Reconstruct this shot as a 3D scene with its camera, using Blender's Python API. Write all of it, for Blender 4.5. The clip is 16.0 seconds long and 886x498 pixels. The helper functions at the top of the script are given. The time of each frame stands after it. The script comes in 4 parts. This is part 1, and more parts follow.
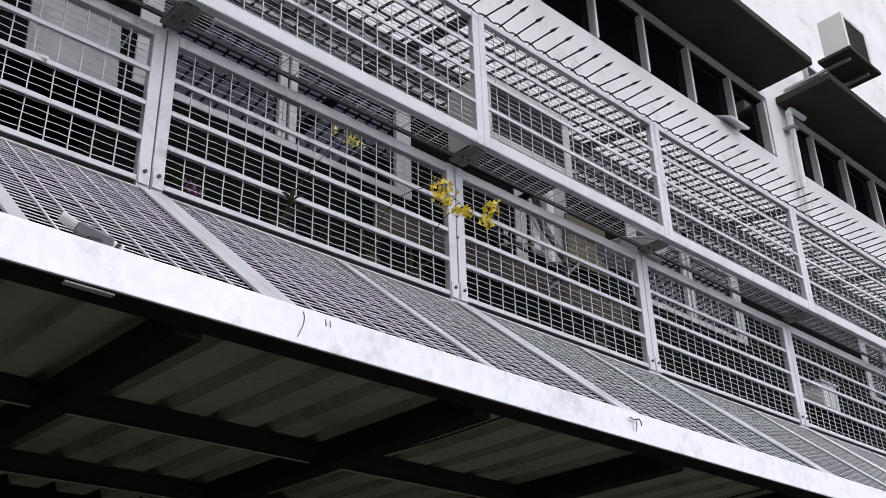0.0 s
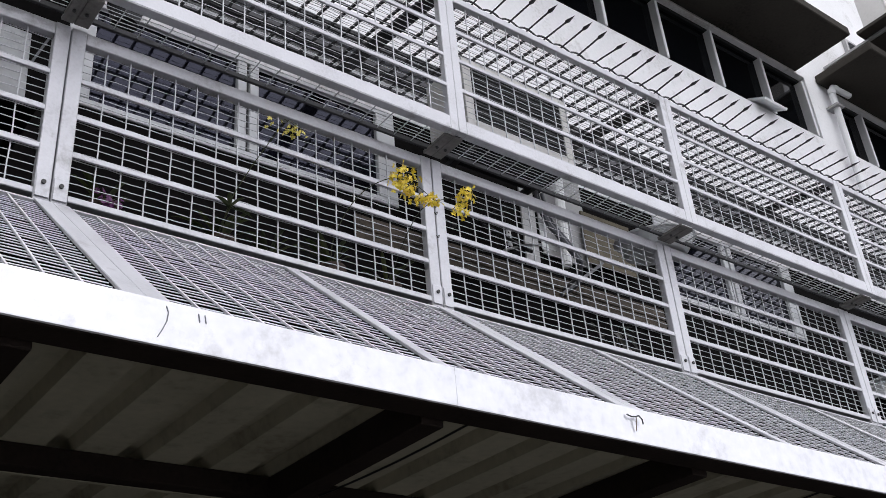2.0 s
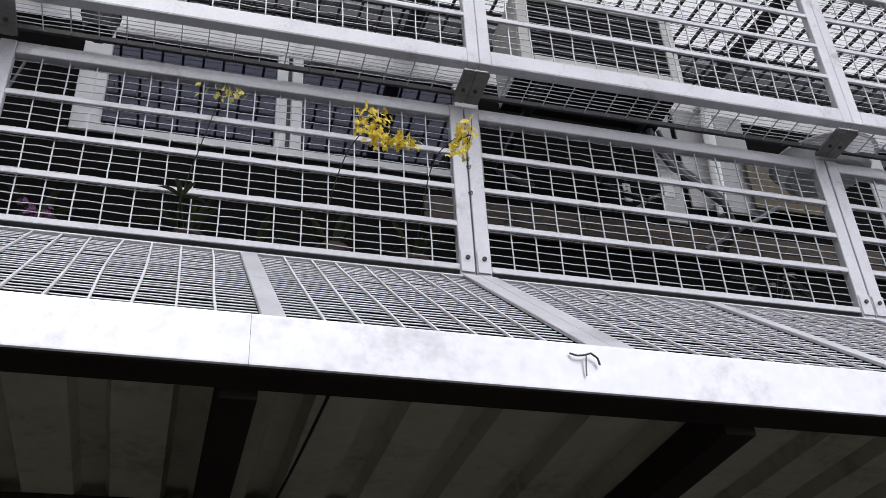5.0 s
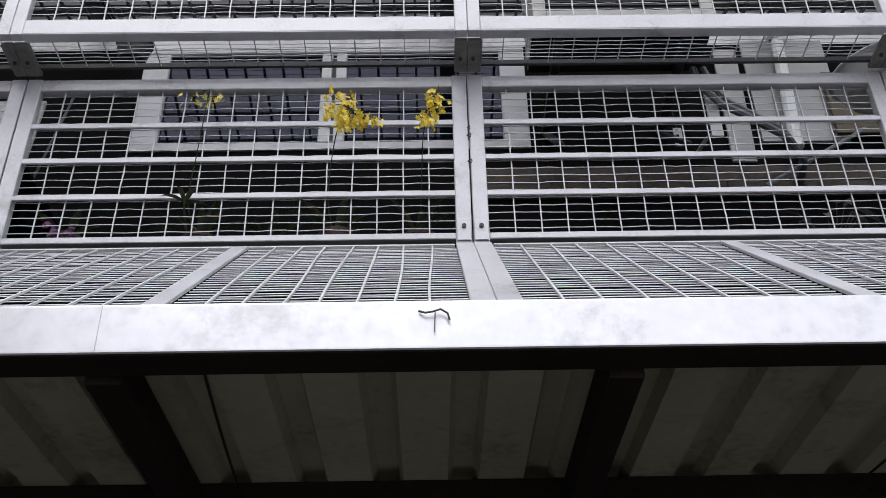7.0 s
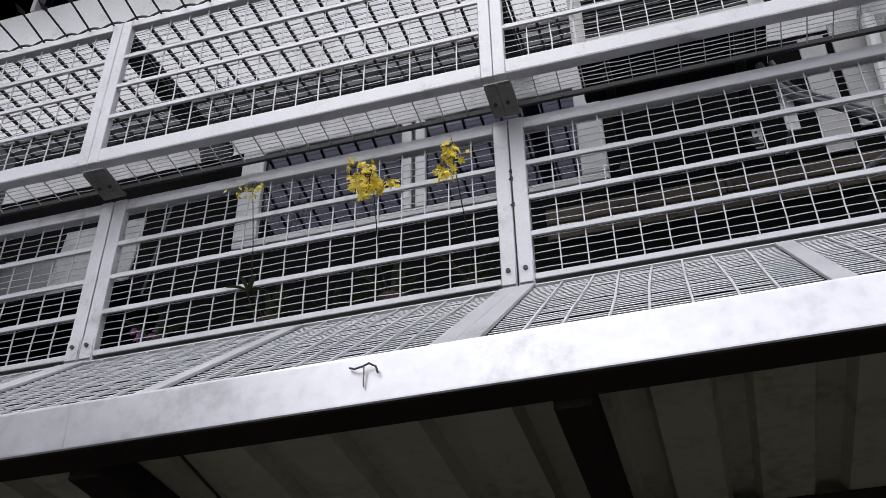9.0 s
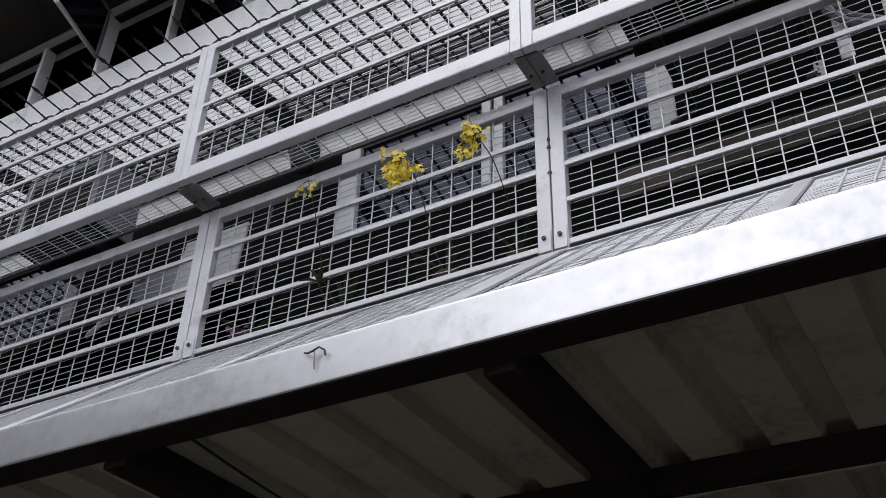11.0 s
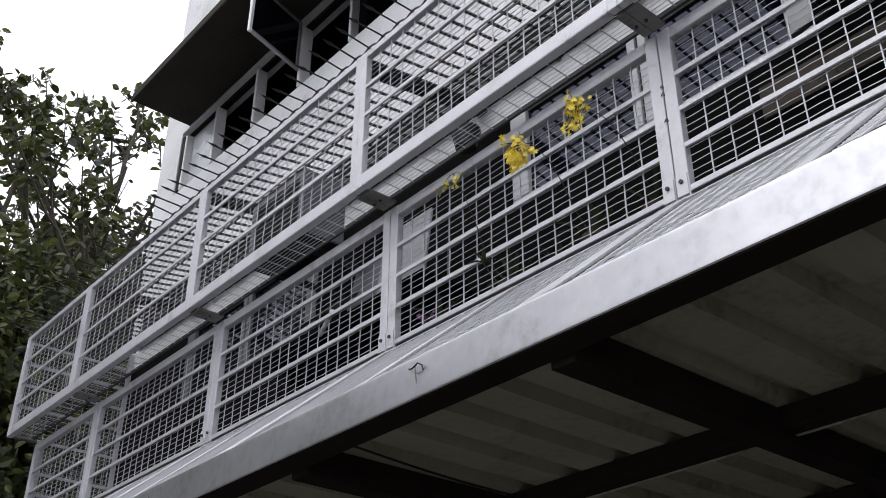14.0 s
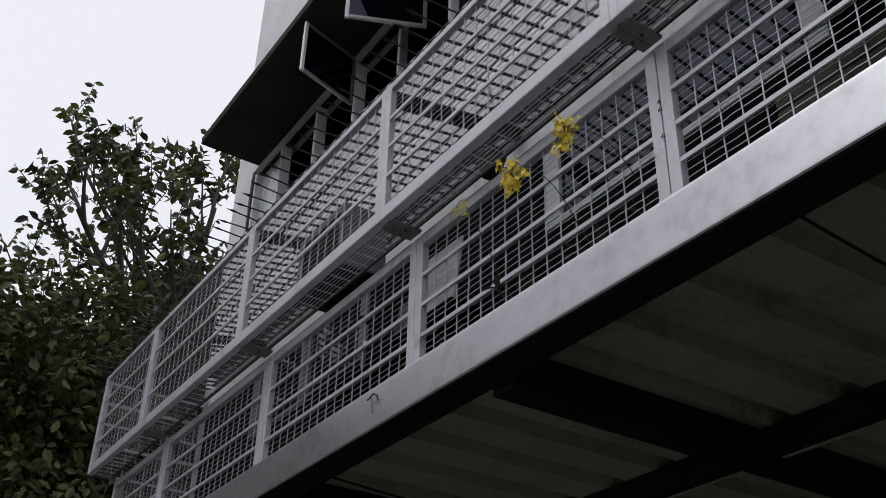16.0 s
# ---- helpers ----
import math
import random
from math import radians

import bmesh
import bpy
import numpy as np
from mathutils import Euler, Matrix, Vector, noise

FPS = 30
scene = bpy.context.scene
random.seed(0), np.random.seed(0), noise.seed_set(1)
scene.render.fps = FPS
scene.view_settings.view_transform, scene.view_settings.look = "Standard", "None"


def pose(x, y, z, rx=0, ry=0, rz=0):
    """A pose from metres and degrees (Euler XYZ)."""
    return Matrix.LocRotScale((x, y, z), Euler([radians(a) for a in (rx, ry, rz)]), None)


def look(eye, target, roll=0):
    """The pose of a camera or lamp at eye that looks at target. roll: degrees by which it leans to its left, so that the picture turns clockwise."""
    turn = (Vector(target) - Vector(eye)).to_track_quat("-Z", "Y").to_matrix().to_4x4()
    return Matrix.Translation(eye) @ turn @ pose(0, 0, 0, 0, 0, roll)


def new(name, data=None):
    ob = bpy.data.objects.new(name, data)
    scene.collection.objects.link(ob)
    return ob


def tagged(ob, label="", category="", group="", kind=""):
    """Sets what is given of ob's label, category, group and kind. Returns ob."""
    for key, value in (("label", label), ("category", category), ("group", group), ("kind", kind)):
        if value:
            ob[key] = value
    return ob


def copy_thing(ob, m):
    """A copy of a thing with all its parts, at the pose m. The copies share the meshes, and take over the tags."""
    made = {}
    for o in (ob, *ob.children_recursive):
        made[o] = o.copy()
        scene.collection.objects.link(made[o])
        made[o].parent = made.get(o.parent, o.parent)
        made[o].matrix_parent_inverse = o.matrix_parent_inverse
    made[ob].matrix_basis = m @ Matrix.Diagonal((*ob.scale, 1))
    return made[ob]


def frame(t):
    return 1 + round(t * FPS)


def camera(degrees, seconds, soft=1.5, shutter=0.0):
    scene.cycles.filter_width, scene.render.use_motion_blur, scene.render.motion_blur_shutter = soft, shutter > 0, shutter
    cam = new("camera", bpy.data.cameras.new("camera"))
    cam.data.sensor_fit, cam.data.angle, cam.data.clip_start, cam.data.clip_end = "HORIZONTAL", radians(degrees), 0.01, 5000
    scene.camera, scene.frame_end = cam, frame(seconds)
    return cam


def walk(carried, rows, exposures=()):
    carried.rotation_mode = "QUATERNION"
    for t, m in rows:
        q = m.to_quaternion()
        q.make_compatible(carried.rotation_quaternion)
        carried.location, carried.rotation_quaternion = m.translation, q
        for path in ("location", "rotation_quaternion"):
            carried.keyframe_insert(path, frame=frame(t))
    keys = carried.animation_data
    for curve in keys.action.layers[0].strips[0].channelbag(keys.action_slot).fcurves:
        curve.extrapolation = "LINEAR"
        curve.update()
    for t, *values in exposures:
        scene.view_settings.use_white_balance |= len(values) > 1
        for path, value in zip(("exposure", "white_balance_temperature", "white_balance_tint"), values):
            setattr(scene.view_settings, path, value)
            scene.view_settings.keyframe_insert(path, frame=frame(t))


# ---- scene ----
cam = camera(46.7, 16.0, soft=0.55)
PATH = [
    (0, (-3.489, -3.486, 1.74), (-2.247, -2.203, 2.642), -1.7),
    (0.5, (-3.404, -3.461, 1.742), (-2.19, -2.159, 2.653), -1.9),
    (1, (-3.212, -3.412, 1.782), (-2.045, -2.082, 2.713), -2.2),
    (1.5, (-2.946, -3.324, 1.795), (-1.822, -1.982, 2.763), -3.4),
    (2, (-2.692, -3.266, 1.818), (-1.581, -1.93, 2.807), -5.2),
    (2.5, (-2.366, -3.224, 1.843), (-1.292, -1.871, 2.851), -6.2),
    (3, (-2.073, -3.198, 1.849), (-1.076, -1.803, 2.879), -6.6),
    (3.5, (-1.82, -3.109, 1.851), (-0.923, -1.67, 2.912), -6.7),
    (4, (-1.573, -3.106, 1.868), (-0.804, -1.601, 2.938), -5.6),
    (4.5, (-1.293, -3.097, 1.877), (-0.673, -1.537, 2.965), -4.3),
    (5, (-1.063, -3.023, 1.885), (-0.572, -1.439, 3.003), -3.4),
    (5.2, (-0.967, -2.996, 1.897), (-0.531, -1.403, 3.024), -2.9),
    (7.3, (-0.061, -3.163, 1.79), (-0.074, -1.497, 2.896), -1.3),
    (7.5, (0.009, -3.178, 1.78), (-0.033, -1.517, 2.893), -1.3),
    (8, (0.227, -3.135, 1.8), (0.038, -1.5, 2.936), -1.2),
    (8.5, (0.384, -3.071, 1.797), (0.079, -1.48, 2.969), -1.1),
    (9, (0.549, -2.994, 1.795), (0.124, -1.458, 3.002), -0.9),
    (9.2, (0.611, -2.966, 1.809), (0.141, -1.443, 3.017), -0.8),
    (11.3, (1.32, -2.814, 1.73), (0.413, -1.447, 2.875), 2.0),
    (11.5, (1.378, -2.772, 1.735), (0.419, -1.443, 2.882), 2.2),
    (12, (1.533, -2.697, 1.772), (0.439, -1.452, 2.891), 2.4),
    (12.5, (1.643, -2.759, 1.756), (0.473, -1.553, 2.841), 1.2),
    (13, (1.726, -2.858, 1.753), (0.511, -1.667, 2.805), 0.1),
    (13.5, (1.83, -2.89, 1.787), (0.565, -1.722, 2.804), -0.3),
    (14, (1.906, -2.787, 1.811), (0.591, -1.666, 2.818), 0.1),
    (14.5, (1.995, -2.662, 1.846), (0.633, -1.597, 2.851), 0.6),
    (15, (2.047, -2.579, 1.838), (0.661, -1.561, 2.86), 1.1),
    (15.5, (2.109, -2.506, 1.831), (0.703, -1.532, 2.867), 1.3),
    (16, (2.163, -2.425, 1.825), (0.74, -1.492, 2.876), 1.3),
]
walk(cam, [(t, look(eye, target, roll)) for t, eye, target, roll in PATH],
     exposures=[(0, 0.46), (1, 0.52), (3, 0.56), (5, 0.5), (9, 0.32), (11.5, 0.24), (13, 0.32), (14, 0.42), (15, 0.25), (15.5, -0.02), (16, -0.44)])

# ---- world, sun ----
W = bpy.data.worlds.new("overcast_sky")
scene.world = W
W.use_nodes = True
wn, wl = W.node_tree.nodes, W.node_tree.links
sky = wn.new("ShaderNodeTexSky")
sky.sky_type, sky.sun_disc = "NISHITA", False
sky.sun_elevation, sky.sun_rotation = radians(58), radians(200)
sky.air_density, sky.dust_density, sky.ozone_density = 1.0, 6.0, 1.0
grey = wn.new("ShaderNodeHueSaturation")
grey.inputs["Saturation"].default_value = 0.12
wl.new(sky.outputs[0], grey.inputs["Color"])
veil = wn.new("ShaderNodeMix")          # even white cloud over the sky
veil.data_type = "RGBA"
veil.inputs[0].default_value = 0.88
veil.inputs[7].default_value = (10.4, 10.5, 11.4, 1)
wl.new(grey.outputs[0], veil.inputs[6])
wl.new(veil.outputs[2], wn["Background"].inputs["Color"])
wn["Background"].inputs["Strength"].default_value = 0.12

sun = new("sun", bpy.data.lights.new("sun", "SUN"))
sun.data.energy, sun.data.angle, sun.data.color = 0.5, radians(30), (1.0, 0.97, 0.93)
sun.matrix_world = look((-3, -8, 14), (0, 0, 0))


# ---- materials ----
def material(name, base, rough=0.6, metal=0.0, var=0.15, scale=6.0, fine=60.0, bump=0.15, stain=None, per_object=0.0, spec=0.5, grime=0.0):
    """Base colour varied at two scales, with roughness variation and fine relief."""
    m = bpy.data.materials.new(name)
    m.use_nodes = True
    n, l = m.node_tree.nodes, m.node_tree.links
    b = n["Principled BSDF"]
    geo = n.new("ShaderNodeNewGeometry")
    big, small = n.new("ShaderNodeTexNoise"), n.new("ShaderNodeTexNoise")
    for t, s, d in ((big, scale, 5), (small, fine, 3)):
        t.inputs["Scale"].default_value, t.inputs["Detail"].default_value = s, d
        l.new(geo.outputs["Position"], t.inputs["Vector"])
    ramp = n.new("ShaderNodeValToRGB")
    dark = tuple(c * (1 - 1.6 * var) for c in base)
    light = tuple(min(1, c * (1 + 1.2 * var)) for c in base)
    ramp.color_ramp.elements[0].position, ramp.color_ramp.elements[0].color = 0.3, (*(stain or dark), 1)
    ramp.color_ramp.elements[1].position, ramp.color_ramp.elements[1].color = 0.7, (*light, 1)
    mid = ramp.color_ramp.elements.new(0.45)
    mid.color = (*base, 1)
    mix = n.new("ShaderNodeMath")
    mix.operation = "MULTIPLY_ADD"
    mix.inputs[1].default_value = 0.35
    l.new(small.outputs["Fac"], mix.inputs[0])
    sc = n.new("ShaderNodeMath")
    sc.operation = "MULTIPLY"
    sc.inputs[1].default_value = 0.65
    l.new(big.outputs["Fac"], sc.inputs[0])
    l.new(sc.outputs[0], mix.inputs[2])
    l.new(mix.outputs[0], ramp.inputs["Fac"])
    colour = ramp.outputs["Color"]
    if per_object:
        info, hsv = n.new("ShaderNodeObjectInfo"), n.new("ShaderNodeHueSaturation")
        rng = n.new("ShaderNodeMapRange")
        rng.inputs["To Min"].default_value, rng.inputs["To Max"].default_value = 1 - per_object, 1 + per_object
        l.new(info.outputs["Random"], rng.inputs["Value"])
        l.new(rng.outputs[0], hsv.inputs["Value"])
        l.new(colour, hsv.inputs["Color"])
        colour = hsv.outputs["Color"]
    if grime:
        spots, cut, gm = n.new("ShaderNodeTexNoise"), n.new("ShaderNodeMapRange"), n.new("ShaderNodeMix")
        spots.inputs["Scale"].default_value, spots.inputs["Detail"].default_value, spots.inputs["Roughness"].default_value = 4.3, 9, 0.72
        l.new(geo.outputs["Position"], spots.inputs["Vector"])
        cut.inputs["From Min"].default_value, cut.inputs["From Max"].default_value = 0.56, 0.68
        cut.inputs["To Max"].default_value = grime
        l.new(spots.outputs["Fac"], cut.inputs["Value"])
        gm.data_type = "RGBA"
        gm.inputs[7].default_value = (base[0] * 0.36, base[1] * 0.34, base[2] * 0.31, 1)
        l.new(cut.outputs[0], gm.inputs[0])
        l.new(colour, gm.inputs[6])
        colour = gm.outputs[2]
    l.new(colour, b.inputs["Base Color"])
    rr = n.new("ShaderNodeMapRange")
    rr.inputs["To Min"].default_value, rr.inputs["To Max"].default_value = max(0.02, rough - 0.12), min(1, rough + 0.12)
    l.new(big.outputs["Fac"], rr.inputs["Value"])
    l.new(rr.outputs[0], b.inputs["Roughness"])
    b.inputs["Metallic"].default_value = metal
    b.inputs["Specular IOR Level"].default_value = spec
    if bump:
        bp = n.new("ShaderNodeBump")
        bp.inputs["Strength"].default_value, bp.inputs["Distance"].default_value = bump, 0.004
        l.new(small.outputs["Fac"], bp.inputs["Height"])
        l.new(bp.outputs[0], b.inputs["Normal"])
    return m


def leaf_material(name, base, base2):
    m = bpy.data.materials.new(name)
    m.use_nodes = True
    n, l = m.node_tree.nodes, m.node_tree.links
    b = n["Principled BSDF"]
    geo, ramp = n.new("ShaderNodeNewGeometry"), n.new("ShaderNodeValToRGB")
    ramp.color_ramp.elements[0].color, ramp.color_ramp.elements[1].color = (*base, 1), (*base2, 1)
    info, add = n.new("ShaderNodeObjectInfo"), n.new("ShaderNodeMath")
    add.operation = "WRAP"
    add.inputs[1].default_value, add.inputs[2].default_value = 1.0, 0.0
    both = n.new("ShaderNodeMath")
    l.new(geo.outputs["Random Per Island"], both.inputs[0])
    l.new(info.outputs["Random"], both.inputs[1])
    l.new(both.outputs[0], add.inputs[0])
    l.new(add.outputs[0], ramp.inputs["Fac"])
    l.new(ramp.outputs["Color"], b.inputs["Base Color"])
    b.inputs["Roughness"].default_value = 0.5
    tr, mx = n.new("ShaderNodeBsdfTranslucent"), n.new("ShaderNodeMixShader")
    l.new(ramp.outputs["Color"], tr.inputs["Color"])
    mx.inputs["Fac"].default_value = 0.25
    l.new(b.outputs[0], mx.inputs[1])
    l.new(tr.outputs[0], mx.inputs[2])
    l.new(mx.outputs[0], n["Material Output"].inputs["Surface"])
    return m


def glass_material(name, tint, rough=0.03, film=0.0, ior=1.45):
    m = bpy.data.materials.new(name)
    m.use_nodes = True
    b = m.node_tree.nodes["Principled BSDF"]
    b.inputs["Base Color"].default_value = (*tint, 1)
    b.inputs["Roughness"].default_value = rough
    b.inputs["Metallic"].default_value = film
    b.inputs["Transmission Weight"].default_value = 0.5
    b.inputs["IOR"].default_value = ior
    return m


STEEL = material("painted_steel", (0.54, 0.54, 0.57), 0.42, 0.25, 0.12, 5, 90, 0.08, grime=0.55)
GALV = material("galvanised_sheet", (0.60, 0.60, 0.625), 0.34, 0.85, 0.15, 1.4, 30, 0.05, grime=0.32)
WIRE = material("galvanised_wire", (0.50, 0.51, 0.535), 0.45, 0.3, 0.10, 8, 90, 0)
# Grimy arm steel, with the shade below the cage floor put into its colour.
ARMSTEEL = material("grimy_shaded_steel", (0.17, 0.163, 0.155), 0.55, 0.2, 0.3, 14, 70, 0.15, stain=(0.10, 0.09, 0.08), grime=0.5)
FINEWIRE = material("bright_fine_wire", (0.66, 0.66, 0.69), 0.4, 0.15, 0.10, 8, 90, 0)
DARKSTEEL = material("dark_steel", (0.024, 0.024, 0.027), 0.5, 0.3, 0.2, 8, 80, 0.1)
BOLT = material("dark_bolt", (0.05, 0.05, 0.05), 0.5, 0.6, 0.2, 30, 90, 0.1)
SHEET = material("weathered_roof_sheet", (0.40, 0.375, 0.285), 0.65, 0.05, 0.2, 2.5, 30, 0.1, stain=(0.25, 0.22, 0.155), grime=0.4)
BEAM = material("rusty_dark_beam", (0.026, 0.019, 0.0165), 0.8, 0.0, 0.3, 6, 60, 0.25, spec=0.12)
RENDERWALL = material("white_wall_render", (0.76, 0.76, 0.775), 0.8, 0, 0.10, 1.5, 40, 0.25, stain=(0.56, 0.55, 0.54), grime=0.35)
# The cage's shade over the lower wall is put into this near-black colour.
LOWWALL = material("shaded_low_wall", (0.0065, 0.006, 0.006), 0.9, 0, 0.3, 3, 40, 0.35, spec=0.04)
GAPBLACK = material("mesh_gap_black", (0.014, 0.014, 0.015), 0.9, 0, 0.3, 3, 60, 0.4, spec=0.15)
# Stained concrete, its base darkened to hold the shade under the sunshade slabs.
CONCRETE = material("shaded_stained_concrete", (0.042, 0.038, 0.033), 0.85, 0, 0.3, 2.2, 35, 0.4, stain=(0.018, 0.016, 0.014), spec=0.1)
WHITEFRAME = material("white_window_frame", (0.54, 0.55, 0.57), 0.4, 0, 0.06, 6, 60, 0.05)
ALUFRAME = material("aluminium_frame", (0.32, 0.32, 0.32), 0.4, 0.4, 0.08, 6, 60, 0.05)
DARKGLASS = glass_material("dark_glass", (0.006, 0.007, 0.009), 0.05, 0.0, 1.14)
NEARBLACK = material("near_black_finish", (0.012, 0.012, 0.013), 0.6, 0, 0.2, 8, 60, 0.1, spec=0.15)
MULLIONWHITE = material("white_mullion_and_lit_stile", (0.74, 0.74, 0.75), 0.45, 0, 0.08, 6, 60, 0.05)
# The sky's reflection in one pane is put into this pale colour.
SKYPANE = material("sky_white_pane", (0.62, 0.64, 0.67), 0.25, 0, 0.05, 3, 40, 0)
BLUEGLASS = glass_material("blue_tinted_glass", (0.020, 0.021, 0.036), 0.03, 0.6)
ASPHALT = material("asphalt", (0.068, 0.066, 0.063), 0.9, 0, 0.25, 1.2, 60, 0.4)
PVC = material("white_pvc", (0.72, 0.73, 0.74), 0.4, 0, 0.08, 5, 60, 0.03)
GREYBOARD = material("grey_board", (0.15, 0.155, 0.17), 0.6, 0, 0.15, 3, 40, 0.1)
OLIVE = material("olive_board", (0.10, 0.082, 0.05), 0.7, 0, 0.2, 4, 40, 0.1)
# Shade of the ledge, shelves and rooms, put into one near-black colour.
SHADEBLACK = material("interior_shade_black", (0.008, 0.008, 0.008), 0.9, 0, 0.2, 2, 20, 0, spec=0.04)
ACBODY = material("beige_enamel", (0.55, 0.54, 0.52), 0.45, 0, 0.1, 4, 50, 0.04)
POTMAT = material("terracotta", (0.05, 0.032, 0.024), 0.8, 0, 0.2, 10, 60, 0.2)
BARK = material("bark", (0.06, 0.05, 0.04), 0.9, 0, 0.3, 6, 40, 0.6)
YELLOW = leaf_material("yellow_petals", (0.66, 0.48, 0.022), (0.86, 0.71, 0.09))
PURPLE = leaf_material("purple_petals", (0.13, 0.035, 0.13), (0.24, 0.08, 0.22))
ORCHIDLEAF = leaf_material("orchid_leaves", (0.014, 0.022, 0.007), (0.05, 0.06, 0.018))
LEAVES = leaf_material("tree_leaves", (0.010, 0.019, 0.007), (0.105, 0.12, 0.03))


# ---- mesh tools ----
class Shape:
    """Collects vertices and faces of one part."""

    def __init__(self):
        self.v, self.f = [], []

    def add(self, verts, faces):
        k = len(self.v)
        self.v += [tuple(p) for p in verts]
        self.f += [tuple(k + i for i in q) for q in faces]
        return self

    def box(self, x0, x1, y0, y1, z0, z1, c=0.0, m=None):
        """A box with its edges cut by c."""
        if c <= 0:
            vs = [(x, y, z) for x in (x0, x1) for y in (y0, y1) for z in (z0, z1)]
            fs = [(0, 1, 3, 2), (4, 6, 7, 5), (0, 4, 5, 1), (2, 3, 7, 6), (0, 2, 6, 4), (1, 5, 7, 3)]
        else:
            vs, idx = [], {}
            for i, x in enumerate((x0, x1)):
                for j, y in enumerate((y0, y1)):
                    for k, z in enumerate((z0, z1)):
                        sx, sy, sz = (1 - 2 * i) * c, (1 - 2 * j) * c, (1 - 2 * k) * c
                        for a, p in enumerate(((x, y + sy, z + sz), (x + sx, y, z + sz), (x + sx, y + sy, z))):
                            idx[i, j, k, a] = len(vs)
                            vs.append(p)
            fs = []
            for s in (0, 1):
                o = (0, 1, 3, 2) if s else (0, 2, 3, 1)
                q = [(0, 0), (0, 1), (1, 0), (1, 1)]
                fs.append([idx[(s, *q[i], 0)] for i in ((0, 2, 3, 1) if s else (0, 1, 3, 2))])
                fs.append([idx[(q[i][0], s, q[i][1], 1)] for i in ((0, 1, 3, 2) if s else (0, 2, 3, 1))])
                fs.append([idx[(*q[i], s, 2)] for i in ((0, 2, 3, 1) if s else (0, 1, 3, 2))])
            for i in (0, 1):
                for j in (0, 1):
                    fs.append((idx[i, j, 0, 0], idx[i, j, 1, 0], idx[i, j, 1, 1], idx[i, j, 0, 1]))
                    fs.append((idx[i, 0, j, 0], idx[i, 1, j, 0], idx[i, 1, j, 2], idx[i, 0, j, 2]))
                    fs.append((idx[0, i, j, 1], idx[1, i, j, 1], idx[1, i, j, 2], idx[0, i, j, 2]))
                    for k in (0, 1):
                        fs.append((idx[i, j, k, 0], idx[i, j, k, 1], idx[i, j, k, 2]))
        if m is not None:
            vs = [m @ Vector(p) for p in vs]
        return self.add(vs, fs)

    def tube(self, pts, r, n=4, caps=True, taper=None):
        """A tube of n sides along the points."""
        pts = [Vector(p) for p in pts]
        vs, fs = [], []
        for i, p in enumerate(pts):
            d = (pts[min(i + 1, len(pts) - 1)] - pts[max(i - 1, 0)]).normalized()
            a = d.cross(Vector((0, 0, 1)) if abs(d.z) < 0.9 else Vector((0, 1, 0))).normalized()
            b = d.cross(a)
            rr = r if taper is None else r + (taper - r) * i / (len(pts) - 1)
            vs += [p + rr * (math.cos(2 * math.pi * (k + .5) / n) * a + math.sin(2 * math.pi * (k + .5) / n) * b) for k in range(n)]
        for i in range(len(pts) - 1):
            fs += [(i * n + k, i * n + (k + 1) % n, (i + 1) * n + (k + 1) % n, (i + 1) * n + k) for k in range(n)]
        if caps:
            fs += [tuple(range(n))[::-1], tuple(range((len(pts) - 1) * n, len(pts) * n))]
        return self.add(vs, fs)

    def sheet(self, rows):
        """A grid of points as faces."""
        w = len(rows[0])
        vs = [p for r in rows for p in r]
        return self.add(vs, [(i * w + j, i * w + j + 1, (i + 1) * w + j + 1, (i + 1) * w + j) for i in range(len(rows) - 1) for j in range(w - 1)])

    def mesh(self, name):
        me = bpy.data.meshes.new(name)
        me.from_pydata(self.v, [], self.f)
        bm = bmesh.new()
        bm.from_mesh(me)
        bmesh.ops.recalc_face_normals(bm, faces=bm.faces)
        bm.to_mesh(me)
        bm.free()
        return me


def part(name, shape, mat, parent=None, label=""):
    me = shape.mesh(name)
    me.materials.append(mat)
    ob = new(name, me)
    if parent is not None:
        ob.parent = parent
    return tagged(ob, label)


def thing(name, at, label, category, group="", kind=""):
    ob = new(name)
    ob.empty_display_size = 0.1
    ob.location = at
    return tagged(ob, label, category, group, kind)


def under(ob, at):
    """Parts are written in world places: shift them under a thing that stands at the given place."""
    for c in ob.children:
        c.matrix_parent_inverse = Matrix.Translation(-Vector(at))
    return ob


# ---- plan of the cage ----
POSTS = [-6.70, -5.44, -3.60, -1.80, 0.0, 1.72, 3.57, 5.36, 7.16, 8.96, 10.76]
Z_FOOT, Z_HEAD = 3.94, 4.755          # lower mesh panels
Z_FLOOR, Z_TOP = 4.77, 5.69           # projecting upper cage
Y_LOW, Y_UP, Y_WALL = 0.026, -0.235, 0.75
EAVE_Y, EAVE_Z = -1.02, 3.037          # where the sloping mesh meets the awning


def wavy(p, q, n, amp, seed):
    rnd = random.Random(seed)
    p, q = Vector(p), Vector(q)
    out = []
    for i in range(n + 1):
        k = Vector((rnd.uniform(-1, 1), rnd.uniform(-1, 1), rnd.uniform(-1, 1))) * amp
        out.append(p.lerp(q, i / n) + (k if 0 < i < n else Vector()))
    return out


